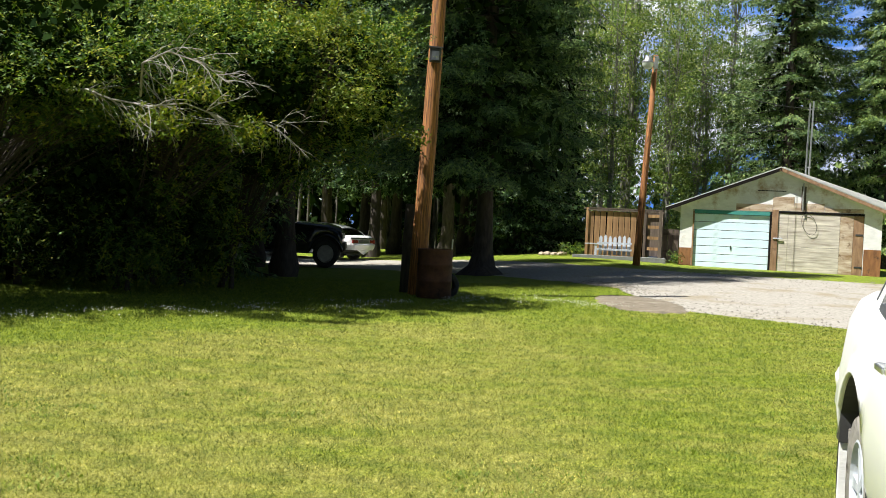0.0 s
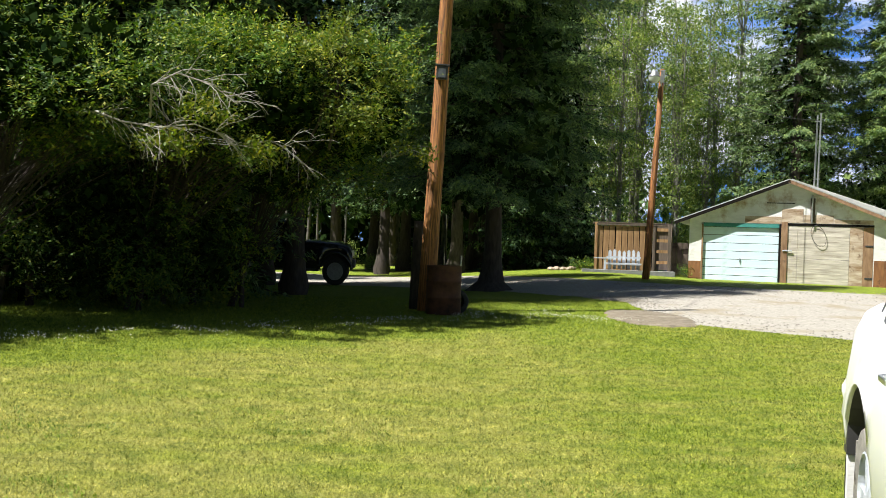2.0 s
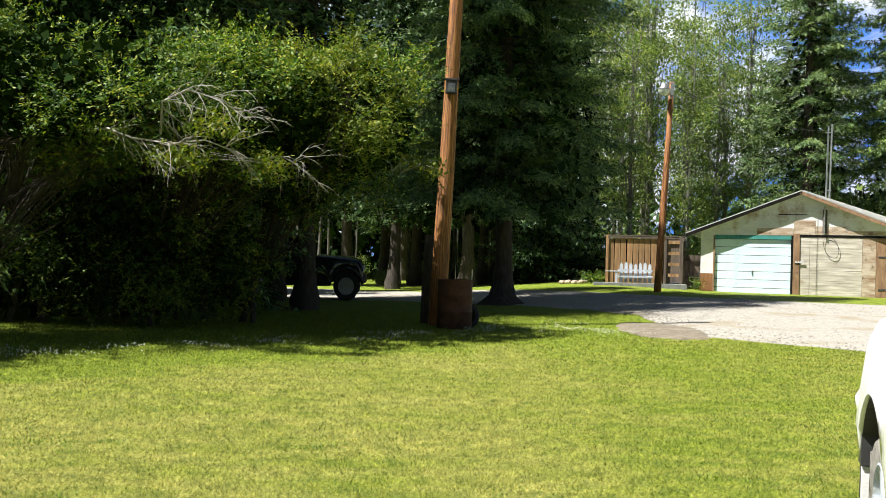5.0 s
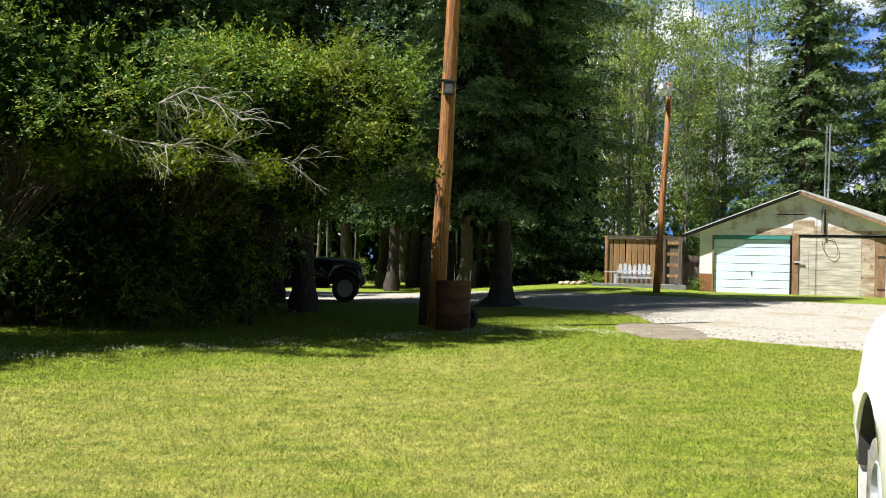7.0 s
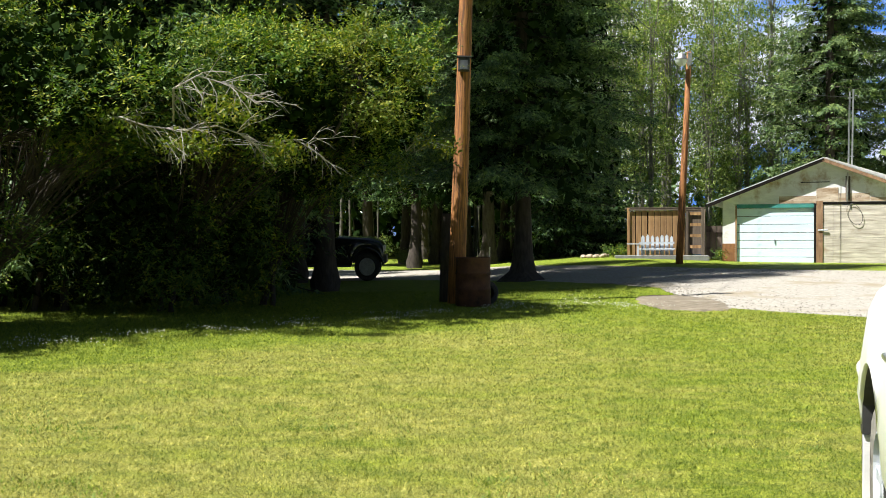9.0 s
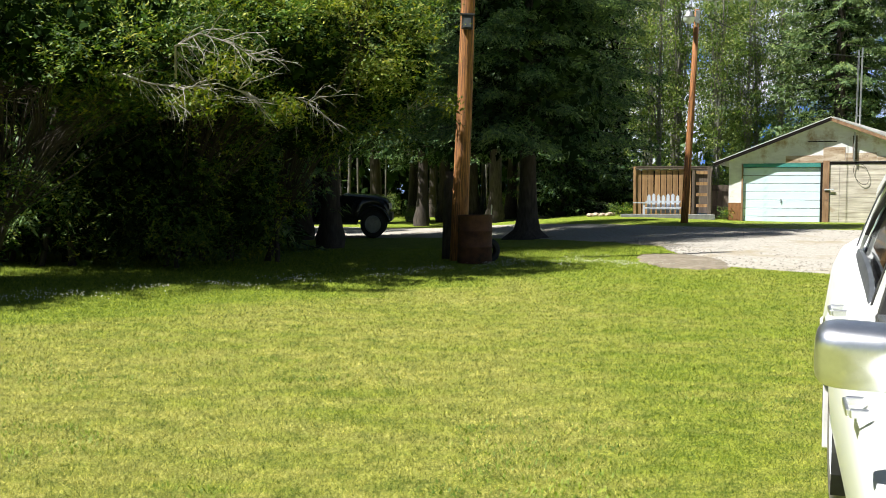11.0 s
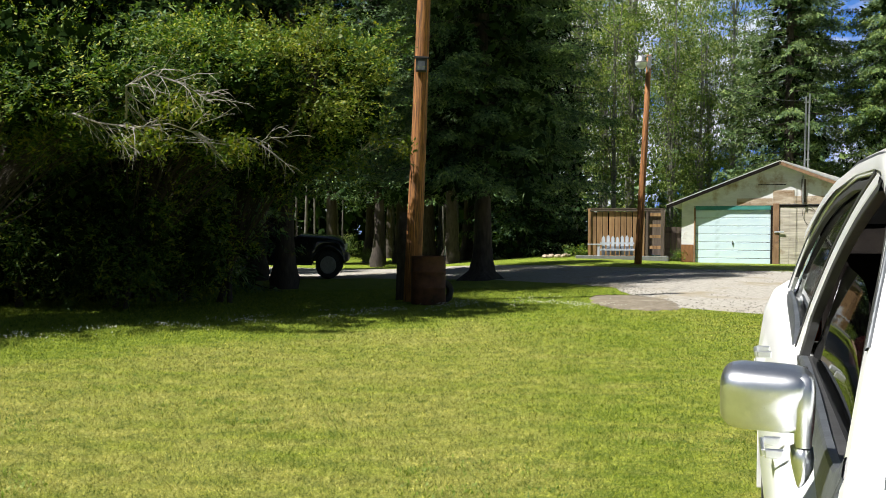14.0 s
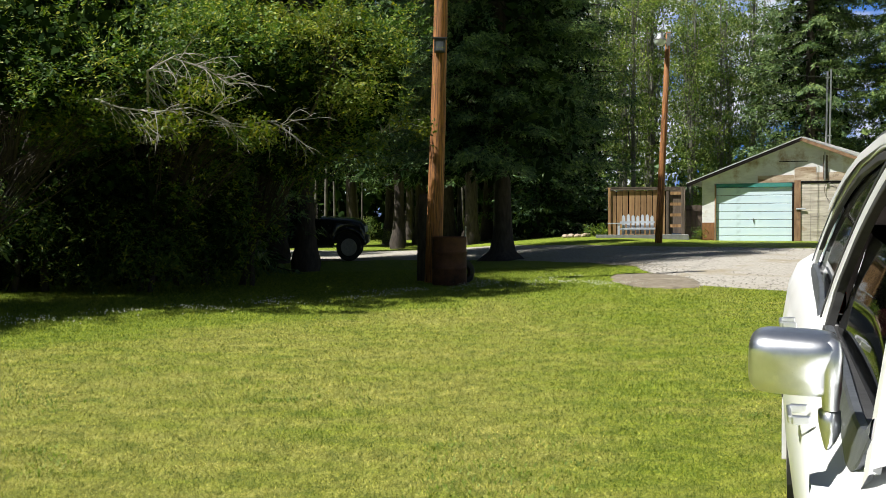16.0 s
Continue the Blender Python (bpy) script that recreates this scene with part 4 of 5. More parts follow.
leafy("leafy_bough", "bright yellow-green young shoots topping the shrub", "branch", 73, [((-1.78, 15.9, 4.35), (0.5, 0.4, 0.62)), ((-1.15, 16.2, 3.85), (0.42, 0.3, 0.3)), ((-1.5, 15.6, 3.3), (0.6, 0.4, 0.4)), ((-2.6, 15.4, 4.3), (0.5, 0.4, 0.35))], MAT_SPRAY, 0.08, 6500, [((-2.3, 16.4, 3.0), 0.02), ((-2.0, 16.4, 2.8), 0.02)], MAT_BARK, 0.13, per=40, twigs=10)
twig = leafy("leafy_twig", "leafy twig reaching across the utility pole", "branch", 72, [((-0.62, 17.0, 2.95), (0.42, 0.2, 0.14)), ((-0.42, 17.0, 2.72), (0.16, 0.15, 0.2))], MAT_SPRAY, 0.08, 320, [((-1.2, 17.2, 2.9), 0.012)], MAT_DEADWOOD, 0.08)
# ---- garage details ----
def slats_door(x0, x1, z1):
    """Sectional door: each panel its own piece, in a teal frame."""
    door = new("sectional_door")
    door.parent = garage
    n = 7
    h = (z1 - 0.02) / n
    bm = boxed(0, x1 - x0, -0.02, 0.02, 0.008, h - 0.008, bevel=0.007)
    me = finish("panel", bm, MAT_DOORPANEL)
    for i in range(n):
        piece("panel", me, door, pose(x0, 0.075, 0.02 + i * h))
    part("seam_backing", boxed(x0, x1, 0.10, 0.115, 0.0, z1), MAT_DARKROOF, door)
    part("door_handle", boxed((x0 + x1) / 2 - 0.015, (x0 + x1) / 2 + 0.015, 0.02, 0.053, 0.78, 0.92, bevel=0.006), MAT_BLACKTRIM, door, "small dark lift handle")
    door["label"] = "pale blue sectional garage door"


slats_door(0.0, 2.72, 2.02)
for a in ((-0.058, -0.004, 0.0, 2.10), (2.724, 2.796, 0.0, 2.10)):
    part("door_jamb", boxed(a[0], a[1], -0.03, 0.12, a[2], a[3]), MAT_TRIM if a[0] < 0 else MAT_DARKROOF, garage)
part("door_head", boxed(-0.002, 2.722, -0.012, 0.12, 2.024, 2.158), MAT_TEAL, garage, "teal painted head board")
part("centre_post", boxed(2.798, 3.022, -0.035, -0.003, -0.02, 2.24), MAT_TRIM, garage, "brown stained centre post")
hinged = new("plywood_door")
hinged.parent = garage
hinged["label"] = "weathered plywood double doors with stained boards"
for i, (x0, x1, mat) in enumerate(((3.03, 3.37, MAT_PLY), (3.376, 3.62, MAT_PLY), (3.626, 5.16, MAT_PLY), (5.166, 5.62, MAT_STAIN), (5.626, 5.97, MAT_TRIM))):
    zs = (0.02, 2.13) if i in (0, 3, 4) else (0.02, 0.98, 2.13)
    for z0, z1 in zip(zs, zs[1:]):
        part("board", boxed(x0, x1, 0.0 + 0.004 * (i % 2), 0.05, z0, z1 - 0.008, bevel=0.004), mat, hinged)
for z in (0.35, 1.45):
    part("hinge", boxed(5.70, 5.96, -0.012, 0.0, z, z + 0.06), MAT_BLACKTRIM, hinged)
part("latch", boxed(2.86, 3.20, -0.07, -0.038, 1.22, 1.27, bevel=0.008), MAT_WHITEWOOD, hinged, "pale wooden latch bar")
part("door_head", boxed(3.024, 5.978, -0.02, 0.12, 2.14, 2.20), MAT_DARKROOF, garage)
part("corner_stain_board", boxed(-0.526, -0.07, -0.012, -0.003, -0.25, 0.78), MAT_RUST, garage, "rust brown kick board")
part("corner_stain_board", boxed(6.0, 6.585, -0.012, -0.003, -0.25, 1.0), MAT_RUST, garage, "rust brown kick board")
for x0, x1, z0, z1 in ((1.5, 2.79, 2.175, 2.42), (2.80, 3.55, 2.215, 2.70), (3.56, 4.6, 2.215, 2.50), (4.62, 5.95, 2.215, 2.36)):
    part("scuffed_board", boxed(x0, x1, -0.014, -0.002, z0, z1), MAT_STAIN, garage, "bare weathered board over the doors")
part("slot_vent", boxed(2.25, 3.25, -0.02, -0.002, 2.88, 2.91), MAT_DARKROOF, garage)
mast = thing("service_mast", GA, "grey steel service mast strapped to the gable", "mast")
bm = bmesh.new()
tube(bm, [(3.85, -0.10, 2.22), (3.85, -0.10, 2.9), (3.86, -0.10, 3.2)], [0.03] * 3, 8)
part("conduit", bm, MAT_GALV, mast)
for dx, top in ((0.0, 5.98), (0.12, 6.06)):
    bm = bmesh.new()
    tube(bm, [(3.89 + dx, 0.25, 3.3), (3.93 + dx, 0.25, top)], [0.033, 0.03], 10)
    part("mast_pipe", bm, MAT_GALV, mast)
for z in (3.75, 5.75):
    part("clamp", boxed(3.86, 4.08, 0.21, 0.29, z, z + 0.03), MAT_GALV, mast)
part("weather_board", boxed(3.79, 3.95, -0.06, -0.016, 2.28, 3.08, bevel=0.01), MAT_GREYBOARD, mast, "dark backing board")
cable = thing("cable_loop", GA, "thin cable hanging in a loop on the door", "cable")
bm = bmesh.new()
tube(bm, [(4.10 + 0.26 * math.sin(t) - 0.06 * math.cos(t), -0.05, 1.78 + 0.36 * math.cos(t) - 0.06 * math.sin(t)) for t in [i * 0.314 for i in range(21)]], [0.008] * 21, 5)
part("strand", bm, MAT_BLACKTRIM, cable)

# ---- fittings of the poles, wires ----
lamp_box = new("pole_box")
lamp_box.parent = pole
lamp_box["label"] = "small dark box lamp strapped to the pole"
part("housing", boxed(-0.10, 0.12, -0.27, -0.13, 4.46, 4.72, bevel=0.012), MAT_BLACKTRIM, lamp_box)
part("lens", boxed(-0.06, 0.08, -0.278, -0.268, 4.49, 4.66), MAT_GREYTRIM, lamp_box)
part("hood", boxed(-0.13, 0.15, -0.29, -0.12, 4.72, 4.745), MAT_BLACKTRIM, lamp_box)
head = new("yard_lamp")
head.parent = pole_two
head["label"] = "round white yard lamp on a short arm"
bm = bmesh.new()
tube(bm, [(0, -0.08, 6.25), (-0.12, -0.2, 6.50), (-0.28, -0.3, 6.56)], [0.022] * 3, 8)
part("arm", bm, MAT_GALV, head)
bm = bmesh.new()
lathe(bm, [(0.0, 0.20), (0.10, 0.18), (0.12, 0.08), (0.21, 0.0), (0.20, -0.02)], 20, at=(-0.30, -0.31, 6.50))
part("reflector", bm, MAT_GALV, head, smooth=True)
bm = bmesh.new()
lathe(bm, [(0.19, -0.02), (0.17, -0.12), (0.10, -0.19), (0.0, -0.21)], 20, at=(-0.30, -0.31, 6.50))
part("lens", bm, MAT_LAMPGLASS, head, smooth=True)
part("photo_cell", boxed(-0.06, 0.06, -0.17, -0.09, 6.35, 6.75, bevel=0.01), MAT_GALV, pole_two)


def wire(a, b, sag):
    a, b = Vector(a), Vector(b)
    ob = thing("overhead_wire", Matrix(), "thin dark overhead wire between the poles", "wire")
    bm = bmesh.new()
    tube(bm, [a.lerp(b, s) - Vector((0, 0, 4 * sag * s * (1 - s))) for s in [i / 14 for i in range(15)]], [0.011] * 15, 5)
    part("strand", bm, MAT_BLACKTRIM, ob)


wire(pole.matrix_world @ Vector((0.05, 0, 8.9)), pole_two.matrix_world @ Vector((0, -0.1, 6.7)), 0.5)
wire(pole_two.matrix_world @ Vector((0, -0.1, 6.7)), GA @ Vector((3.95, 0.25, 5.8)), 0.35)
rod = new("rod_holder")
rod.parent = barrel
bm = bmesh.new()
tube(bm, [(0.24, 0.02, 0.12), (0.285, 0.0, 1.08)], [0.012, 0.012], 6)
part("rod", bm, MAT_GALV, rod)
tyre = thing("old_tyre", pose(0.18, 19.02, gz(0.18, 19.02) + 0.22, 0, 0, 25), "small worn black tyre leaning behind the barrel", "tyre")
bm = bmesh.new()
lathe(bm, [(0.14, -0.06), (0.2, -0.075), (0.24, -0.05), (0.245, 0.0), (0.24, 0.05), (0.2, 0.075), (0.14, 0.06), (0.14, -0.06)], 24, "y")
part("casing", bm, MAT_RUBBER, tyre, smooth=True)

# ---- board shed and picket bench ----
SH = pose(5.55, 37.9, gz(5.6, 37.9), 0, 0, -6)
shed = thing("board_shelter", SH, "open shelter of upright brown boards with slatted side", "shed")
rs = random.Random(4)
bw = 2.02 / 9
for i in range(9):
    bm = boxed(0, bw - 0.03, 0, 0.025, 0, 1.0)
    ob = part("board", bm, MAT_BOARD, shed)
    ob.matrix_basis = pose(i * bw + 0.02, 0.02, 0.05, 0, rs.uniform(-0.6, 0.6), 0) @ Matrix.Diagonal((1, 1, 1.68 + rs.uniform(-0.03, 0.05), 1))
part("backing", boxed(0.0, 2.05, 0.05, 0.07, 0.0, 1.7), MAT_DARKROOF, shed)
part("top_rail", boxed(-0.02, 2.62, -0.04, 0.015, 1.74, 1.80), MAT_GREYBOARD, shed)
part("corner_post", boxed(-0.08, 0.015, -0.03, 0.06, -0.1, 1.84), MAT_BOARD, shed)
part("corner_post", boxed(2.56, 2.66, -0.62, -0.52, -0.1, 1.8), MAT_GREYBOARD, shed)
part("corner_post", boxed(2.06, 2.15, -0.03, 0.06, -0.1, 1.8), MAT_GREYBOARD, shed)
for z in (0.35, 0.75, 1.15, 1.55):
    part("slat", boxed(2.16, 2.56, -0.56, -0.53, z, z + 0.11), MAT_BOARD, shed)
part("side_panel", boxed(2.70, 2.73, -0.55, 1.9, 0.0, 1.78), MAT_GREYBOARD, shed)
part("back_panel", boxed(2.16, 2.69, 0.06, 0.09, 0.0, 1.75), MAT_GREYBOARD, shed)
part("roof_sheet", boxed(-0.1, 2.8, 0.03, 1.9, 1.82, 1.86), MAT_GREYBOARD, shed)
deck = thing("low_deck", SH, "low grey painted deck platform", "deck")
part("deck_board", boxed(-0.55, 2.75, -1.45, -0.66, -0.1, 0.09), MAT_DECK, deck)
bench = thing("picket_bench", SH @ pose(0.30, -0.55, 0.09), "white painted bench made of fence pickets", "bench")
for i in range(7):
    bm = bmesh.new()
    w, h = 0.115, 0.72 + 0.03 * math.sin(i * 1.7)
    pr = [(0, 0), (w, 0), (w, h - 0.07), (w / 2, h), (0, h - 0.07)]
    f = [bm.verts.new((x, 0, z)) for x, z in pr]
    b = [bm.verts.new((x, 0.022, z)) for x, z in pr]
    bm.faces.new(f)
    bm.faces.new(b[::-1])
    for k in range(5):
        bm.faces.new((f[(k + 1) % 5], f[k], b[k], b[(k + 1) % 5]))
    ob = part("picket", bm, MAT_WHITEWOOD, bench)
    ob.matrix_basis = pose(0.12 + i * 0.172, 0.0, 0.02, -6)
for z in (0.18, 0.42):
    part("rail", boxed(0.05, 1.3, -0.03, -0.004, z, z + 0.07), MAT_WHITEWOOD, bench)
part("arm_rest", boxed(-0.42, 0.28, -0.42, -0.30, 0.40, 0.44), MAT_WHITEWOOD, bench)
part("arm_post", boxed(-0.06, 0.02, -0.40, -0.33, 0.0, 0.40), MAT_WHITEWOOD, bench)
part("arm_post", boxed(0.10, 0.17, -0.28, -0.21, 0.0, 0.62), MAT_WHITEWOOD, bench)
part("seat_board", boxed(0.05, 1.3, -0.42, -0.05, 0.22, 0.25), MAT_WHITEWOOD, bench)
fence = thing("dark_fence", pose(8.28, 39.5, gz(8.3, 39.5)), "dark weathered board fence in the gap beside the garage", "fence")
for i in range(7):
    part("board", boxed(-0.45 + i * 0.22, -0.245 + i * 0.22, 0, 0.025, -0.1, 1.25), MAT_GREYBOARD, fence)
for z in (0.35, 1.02):
    part("rail", boxed(-0.45, 1.1, -0.05, -0.004, z, z + 0.09), MAT_GREYBOARD, fence)
tub = thing("blue_tub", pose(8.05, 37.6, gz(8.05, 37.6)), "blue plastic tub on the grass by the garage", "tub")
bm = bmesh.new()
lathe(bm, [(0, 0), (0.2, 0.0), (0.25, 0.2), (0.27, 0.2), (0.235, 0.19), (0.19, 0.02), (0, 0.02)], 18)
part("shell", bm, MAT_BLUE, tub, smooth=True)
for i in range(7):
    r = rs.uniform(0.07, 0.15)
    x, y = 3.9 + i * 0.14 + rs.uniform(-0.05, 0.05), 38.2 + rs.uniform(-0.3, 0.2)
    bm = bmesh.new()
    bmesh.ops.create_icosphere(bm, subdivisions=2, radius=r)
    for v in bm.verts:
        v.co *= 1 + 0.25 * noise.noise(v.co * 6 + Vector((i * 3, 0, 0)))
        v.co.z *= 0.65
    st = new("border_stone", finish("border_stone", bm, MAT_STAIN))
    st.location = (x, y, gz(x, y) + r * 0.4)
    tagged(st, "rough brown stone edging the flower bed", "stone", "stones round the flower bed")
bed = leafy("flower_plants", "low leafy plants in a stone-edged bed", "plant", 61, [((0, 0, 0.2), (0.5, 0.25, 0.25))], MAT_LEAF, 0.07, 900, [((0, 0, 0), 0.01)], MAT_BARK, 0.1)
bed.matrix_world = pose(5.0, 38.1, gz(5.0, 38.1))
weeds = copy_thing(bed, pose(8.6, 36.3, gz(8.6, 36.3), 0, 0, 40))
weeds["label"] = "leafy weeds growing against the garage corner"

# ---- dead bough in the shrubs ----
def dead_bough(m, label, spans, seed, count=22):
    rng = random.Random(seed)
    ob = thing("dead_bough", m, label, "branch")
    main = bmesh.new()
    pts = [Vector(p) for p in spans]
    tube(main, pts, [0.017 - 0.012 * i / (len(pts) - 1) for i in range(len(pts))], 7)
    part("stem", main, MAT_DEADWOOD, ob)
    for k in range(count):
        i = rng.randrange(1, len(pts))
        base = pts[i - 1].lerp(pts[i], rng.random())
        d = Vector((rng.uniform(0.2, 1.0), rng.uniform(-0.6, 0.3), rng.uniform(-0.65, 0.45))).normalized()
        ln = rng.uniform(0.3, 0.8)
        tw = bmesh.new()
        p = [base]
        for s in range(4):
            d = (d + Vector((rng.uniform(-0.3, 0.3), rng.uniform(-0.3, 0.3), rng.uniform(-0.35, 0.2)))).normalized()
            p.append(p[-1] + d * ln / 4)
        tube(tw, p, [0.0065, 0.0055, 0.004, 0.003, 0.0015], 5, False)
        for s in range(3):
            q = p[1 + s]
            e = (d + Vector((rng.uniform(-0.8, 0.8), rng.uniform(-0.6, 0.6), rng.uniform(-0.8, 0.5)))).normalized()
            tube(tw, [q, q + e * ln * 0.2, q + e * ln * 0.36 + Vector((0, 0, -0.04))], [0.0035, 0.003, 0.0012], 4, False)
        part("twig", tw, MAT_DEADWOOD, ob)


dead_bough(NEARER, "bare grey dead bough hanging out of the shrub", [(-4.4, 12.6, 3.02), (-4.0, 12.2, 3.0), (-3.6, 11.9, 2.86), (-3.1, 11.7, 2.78), (-2.65, 11.6, 2.82), (-2.3, 11.6, 2.7)], 3)
dead_bough(NEARER, "tangle of bare grey twigs in the shrub", [(-3.35, 12.2, 2.95), (-3.25, 11.9, 3.3), (-2.9, 11.7, 3.42), (-2.5, 11.7, 3.3), (-2.2, 11.8, 3.1)], 9)
dead_bough(NEARER, "small bare twigs under the shrub", [(-2.3, 13.2, 2.75), (-2.05, 13.1, 2.8), (-1.8, 13.1, 2.7)], 12, 7)

# ---- cars ----
def lerp_table(tab, b):
    return [float(np.interp(b, [r[0] for r in tab], [r[i] for r in tab])) for i in range(1, len(tab[0]))]


def wheel(parent, x, y, r, w, face, rim_mat=MAT_GALV):
    """A wheel whose outer face looks along face * x."""
    hub = new("wheel")
    hub.parent = parent
    hub.matrix_basis = pose(x, y, r)
    bm = bmesh.new()
    lathe(bm, [(r * 0.62, -w / 2), (r * 0.9, -w / 2 - 0.008), (r * 0.985, -w * 0.4), (r, -w * 0.2), (r, w * 0.2), (r * 0.985, w * 0.4), (r * 0.9, w / 2 + 0.008), (r * 0.62, w / 2)], 36, "x")
    part("tyre", bm, MAT_RUBBER if rim_mat == MAT_GALV else MAT_MUDRUBBER, hub, smooth=True)
    bm = bmesh.new()
    f = face
    lathe(bm, [(r * 0.635, f * w * 0.5), (r * 0.60, f * w * 0.52), (r * 0.57, f * w * 0.3), (r * 0.56, -f * w * 0.4), (0.02, -f * w * 0.42)], 32, "x")
    for k in range(5):
        a0 = k * 2 * math.pi / 5
        sp = bmesh.ops.create_cube(bm, size=1)["verts"]
        for v in sp:
            rad, tan = 0.33 * r + v.co.y * 0.54 * r, v.co.z * (0.16 if v.co.y > 0 else 0.11) * r
            v.co = Vector((f * (w * 0.36 + v.co.x * 0.04), rad * math.cos(a0) - tan * math.sin(a0), rad * math.sin(a0) + tan * math.cos(a0)))
    lathe(bm, [(0.0, f * w * 0.47), (r * 0.13, f * w * 0.45), (r * 0.15, f * w * 0.3)], 16, "x")
    part("rim", bm, rim_mat, hub, "pale alloy rim", smooth=False)
    return hub


W2 = 0.90  # half the sedan's width
BELT = [(-1.95, 0.72), (-1.6, 0.80), (-0.7, 0.865), (0.0, 0.90), (0.84, 0.945), (1.4, 1.0), (2.0, 1.045), (2.3, 1.07), (2.55, 1.10), (2.7, 1.14), (2.8, 1.15), (2.9, 1.11), (3.0, 0.97)]
ROOF = [(-0.68, 0.90, 0.10), (-0.56, 1.02, 0.13), (-0.44, 1.16, 0.17), (-0.32, 1.33, 0.21), (-0.20, 1.46, 0.245), (-0.05, 1.545, 0.27), (0.15, 1.595, 0.285), (0.4, 1.615, 0.30), (0.9, 1.625, 0.305), (1.4, 1.595, 0.285), (1.75, 1.54, 0.265), (2.05, 1.465, 0.245), (2.28, 1.38, 0.22), (2.45, 1.27, 0.19), (2.54, 1.18, 0.165), (2.6, 1.11, 0.145)]


def sedan(name, m, label, dark_band=False):
    """Four-door sedan. x runs from the near flank (0) inward to 1.8, y backward from the front door's handle, z up."""
    car = thing(name, m, label, "car")
    arch = [(-1.08, 0.34), (2.08, 0.34)]
    bs = sorted(set([round(v, 3) for v in np.linspace(-1.95, 3.0, 76)] + [round(c + 0.48 * math.cos(t), 3) for c, _ in arch for t in np.linspace(0, math.pi, 17)]))
    rings = []
    for b in bs:
        belt = lerp_table(BELT, b)[0]
        low = 0.27
        for c, zc in arch:
            if abs(b - c) < 0.48:
                low = max(low, zc + math.sqrt(0.48 ** 2 - (b - c) ** 2))
        if b > 2.55:
            low = max(low, 0.58)
        tuck = 0.20 * max(0, (b - 2.6) / 0.40) ** 2 + 0.22 * max(0, (-1.5 - b) / 0.45) ** 2
        prof = [(0.05, 0.27), (0.0, 0.45), (-0.012, 0.62), (0.0, 0.76), (0.035, belt - 0.12), (0.075, belt - 0.035), (0.13, belt)]
        side = [(a + tuck, max(z, low + 0.002 * i)) for i, (a, z) in enumerate(prof)]
        up = lerp_table([(-1.95, 0.03), (-0.7, 0.10), (2.2, 0.02), (3.0, 0.0)], b)[0]
        flat = -0.62 < b < 2.50
        top = [] if flat else [(0.35 + tuck, belt + up * 0.7), (W2, belt + up)]
        if flat:
            top = [(0.16, belt - 0.01), (0.165, belt - 0.06)]
        rings.append([(a, b, z) for a, z in side + top])
    for flip in (False, True):
        bm = bmesh.new()
        loft(bm, [[((2 * W2 - a) if flip else a, b, z) for a, b, z in r] for r in rings])
        end = rings[-1]
        bm.faces.new([bm.verts.new(((2 * W2 - a) if flip else a, b, z)) for a, b, z in end] + [bm.verts.new((W2, 3.0, 0.27))])
        end = rings[0]
        bm.faces.new([bm.verts.new(((2 * W2 - a) if flip else a, b, z)) for a, b, z in end] + [bm.verts.new((W2, -1.95, 0.27))])
        bmesh.ops.remove_doubles(bm, verts=bm.verts, dist=0.0008)
        bmesh.ops.recalc_face_normals(bm, faces=bm.faces)
        part("body_side", bm, MAT_WHITECAR, car, smooth=True)
    part("underbody", boxed(0.14, 1.66, -1.8, 2.7, 0.24, 0.32), MAT_BLACKTRIM, car)
    part("wheel_well", boxed(0.24, 1.56, 1.58, 2.54, 0.3, 0.86), MAT_BLACKTRIM, car)
    part("wheel_well", boxed(0.22, 1.58, -1.52, -0.66, 0.3, 0.78), MAT_BLACKTRIM, car)
    # roof shell with its gutters, and the pillars
    bm = bmesh.new()
    rr = []
    for b in np.linspace(-0.08, 2.20, 34):
        z, a = lerp_table(ROOF, b)
        rr.append([(a - 0.035, b, z - 0.055), (a - 0.03, b, z - 0.02), (a, b, z + 0.005), (a + 0.12, b, z + 0.035), (W2, b, z + 0.055), (2 * W2 - a - 0.12, b, z + 0.035), (2 * W2 - a, b, z + 0.005), (2 * W2 - a + 0.03, b, z - 0.02), (2 * W2 - a + 0.035, b, z - 0.055)])
    loft(bm, rr)
    part("roof", bm, MAT_WHITECAR, car, smooth=True)
    bm = bmesh.new()
    loft(bm, [[(x * 0.97 + 0.03 * W2, y, z - 0.03) for x, y, z in r] for r in rr])
    part("headliner", bm, MAT_DARKROOF, car, smooth=True)

    def ribbon(nm, path, mat, lift=0.0, t=0.012, lab=""):
        """A smooth band (b, z, width) lying in the leaning flank of the cabin; built for both flanks."""
        pts = []
        ext = [path[0]] + list(path) + [path[-1]]
        for p0, p1, p2, p3 in zip(ext, ext[1:], ext[2:], ext[3:]):
            for k in range(5):
                u = k / 5
                pts.append([0.5 * (2 * p1[i] + (p2[i] - p0[i]) * u + (2 * p0[i] - 5 * p1[i] + 4 * p2[i] - p3[i]) * u * u + (3 * p1[i] - p0[i] - 3 * p2[i] + p3[i]) * u ** 3) for i in range(3)])
        pts.append(list(path[-1]))
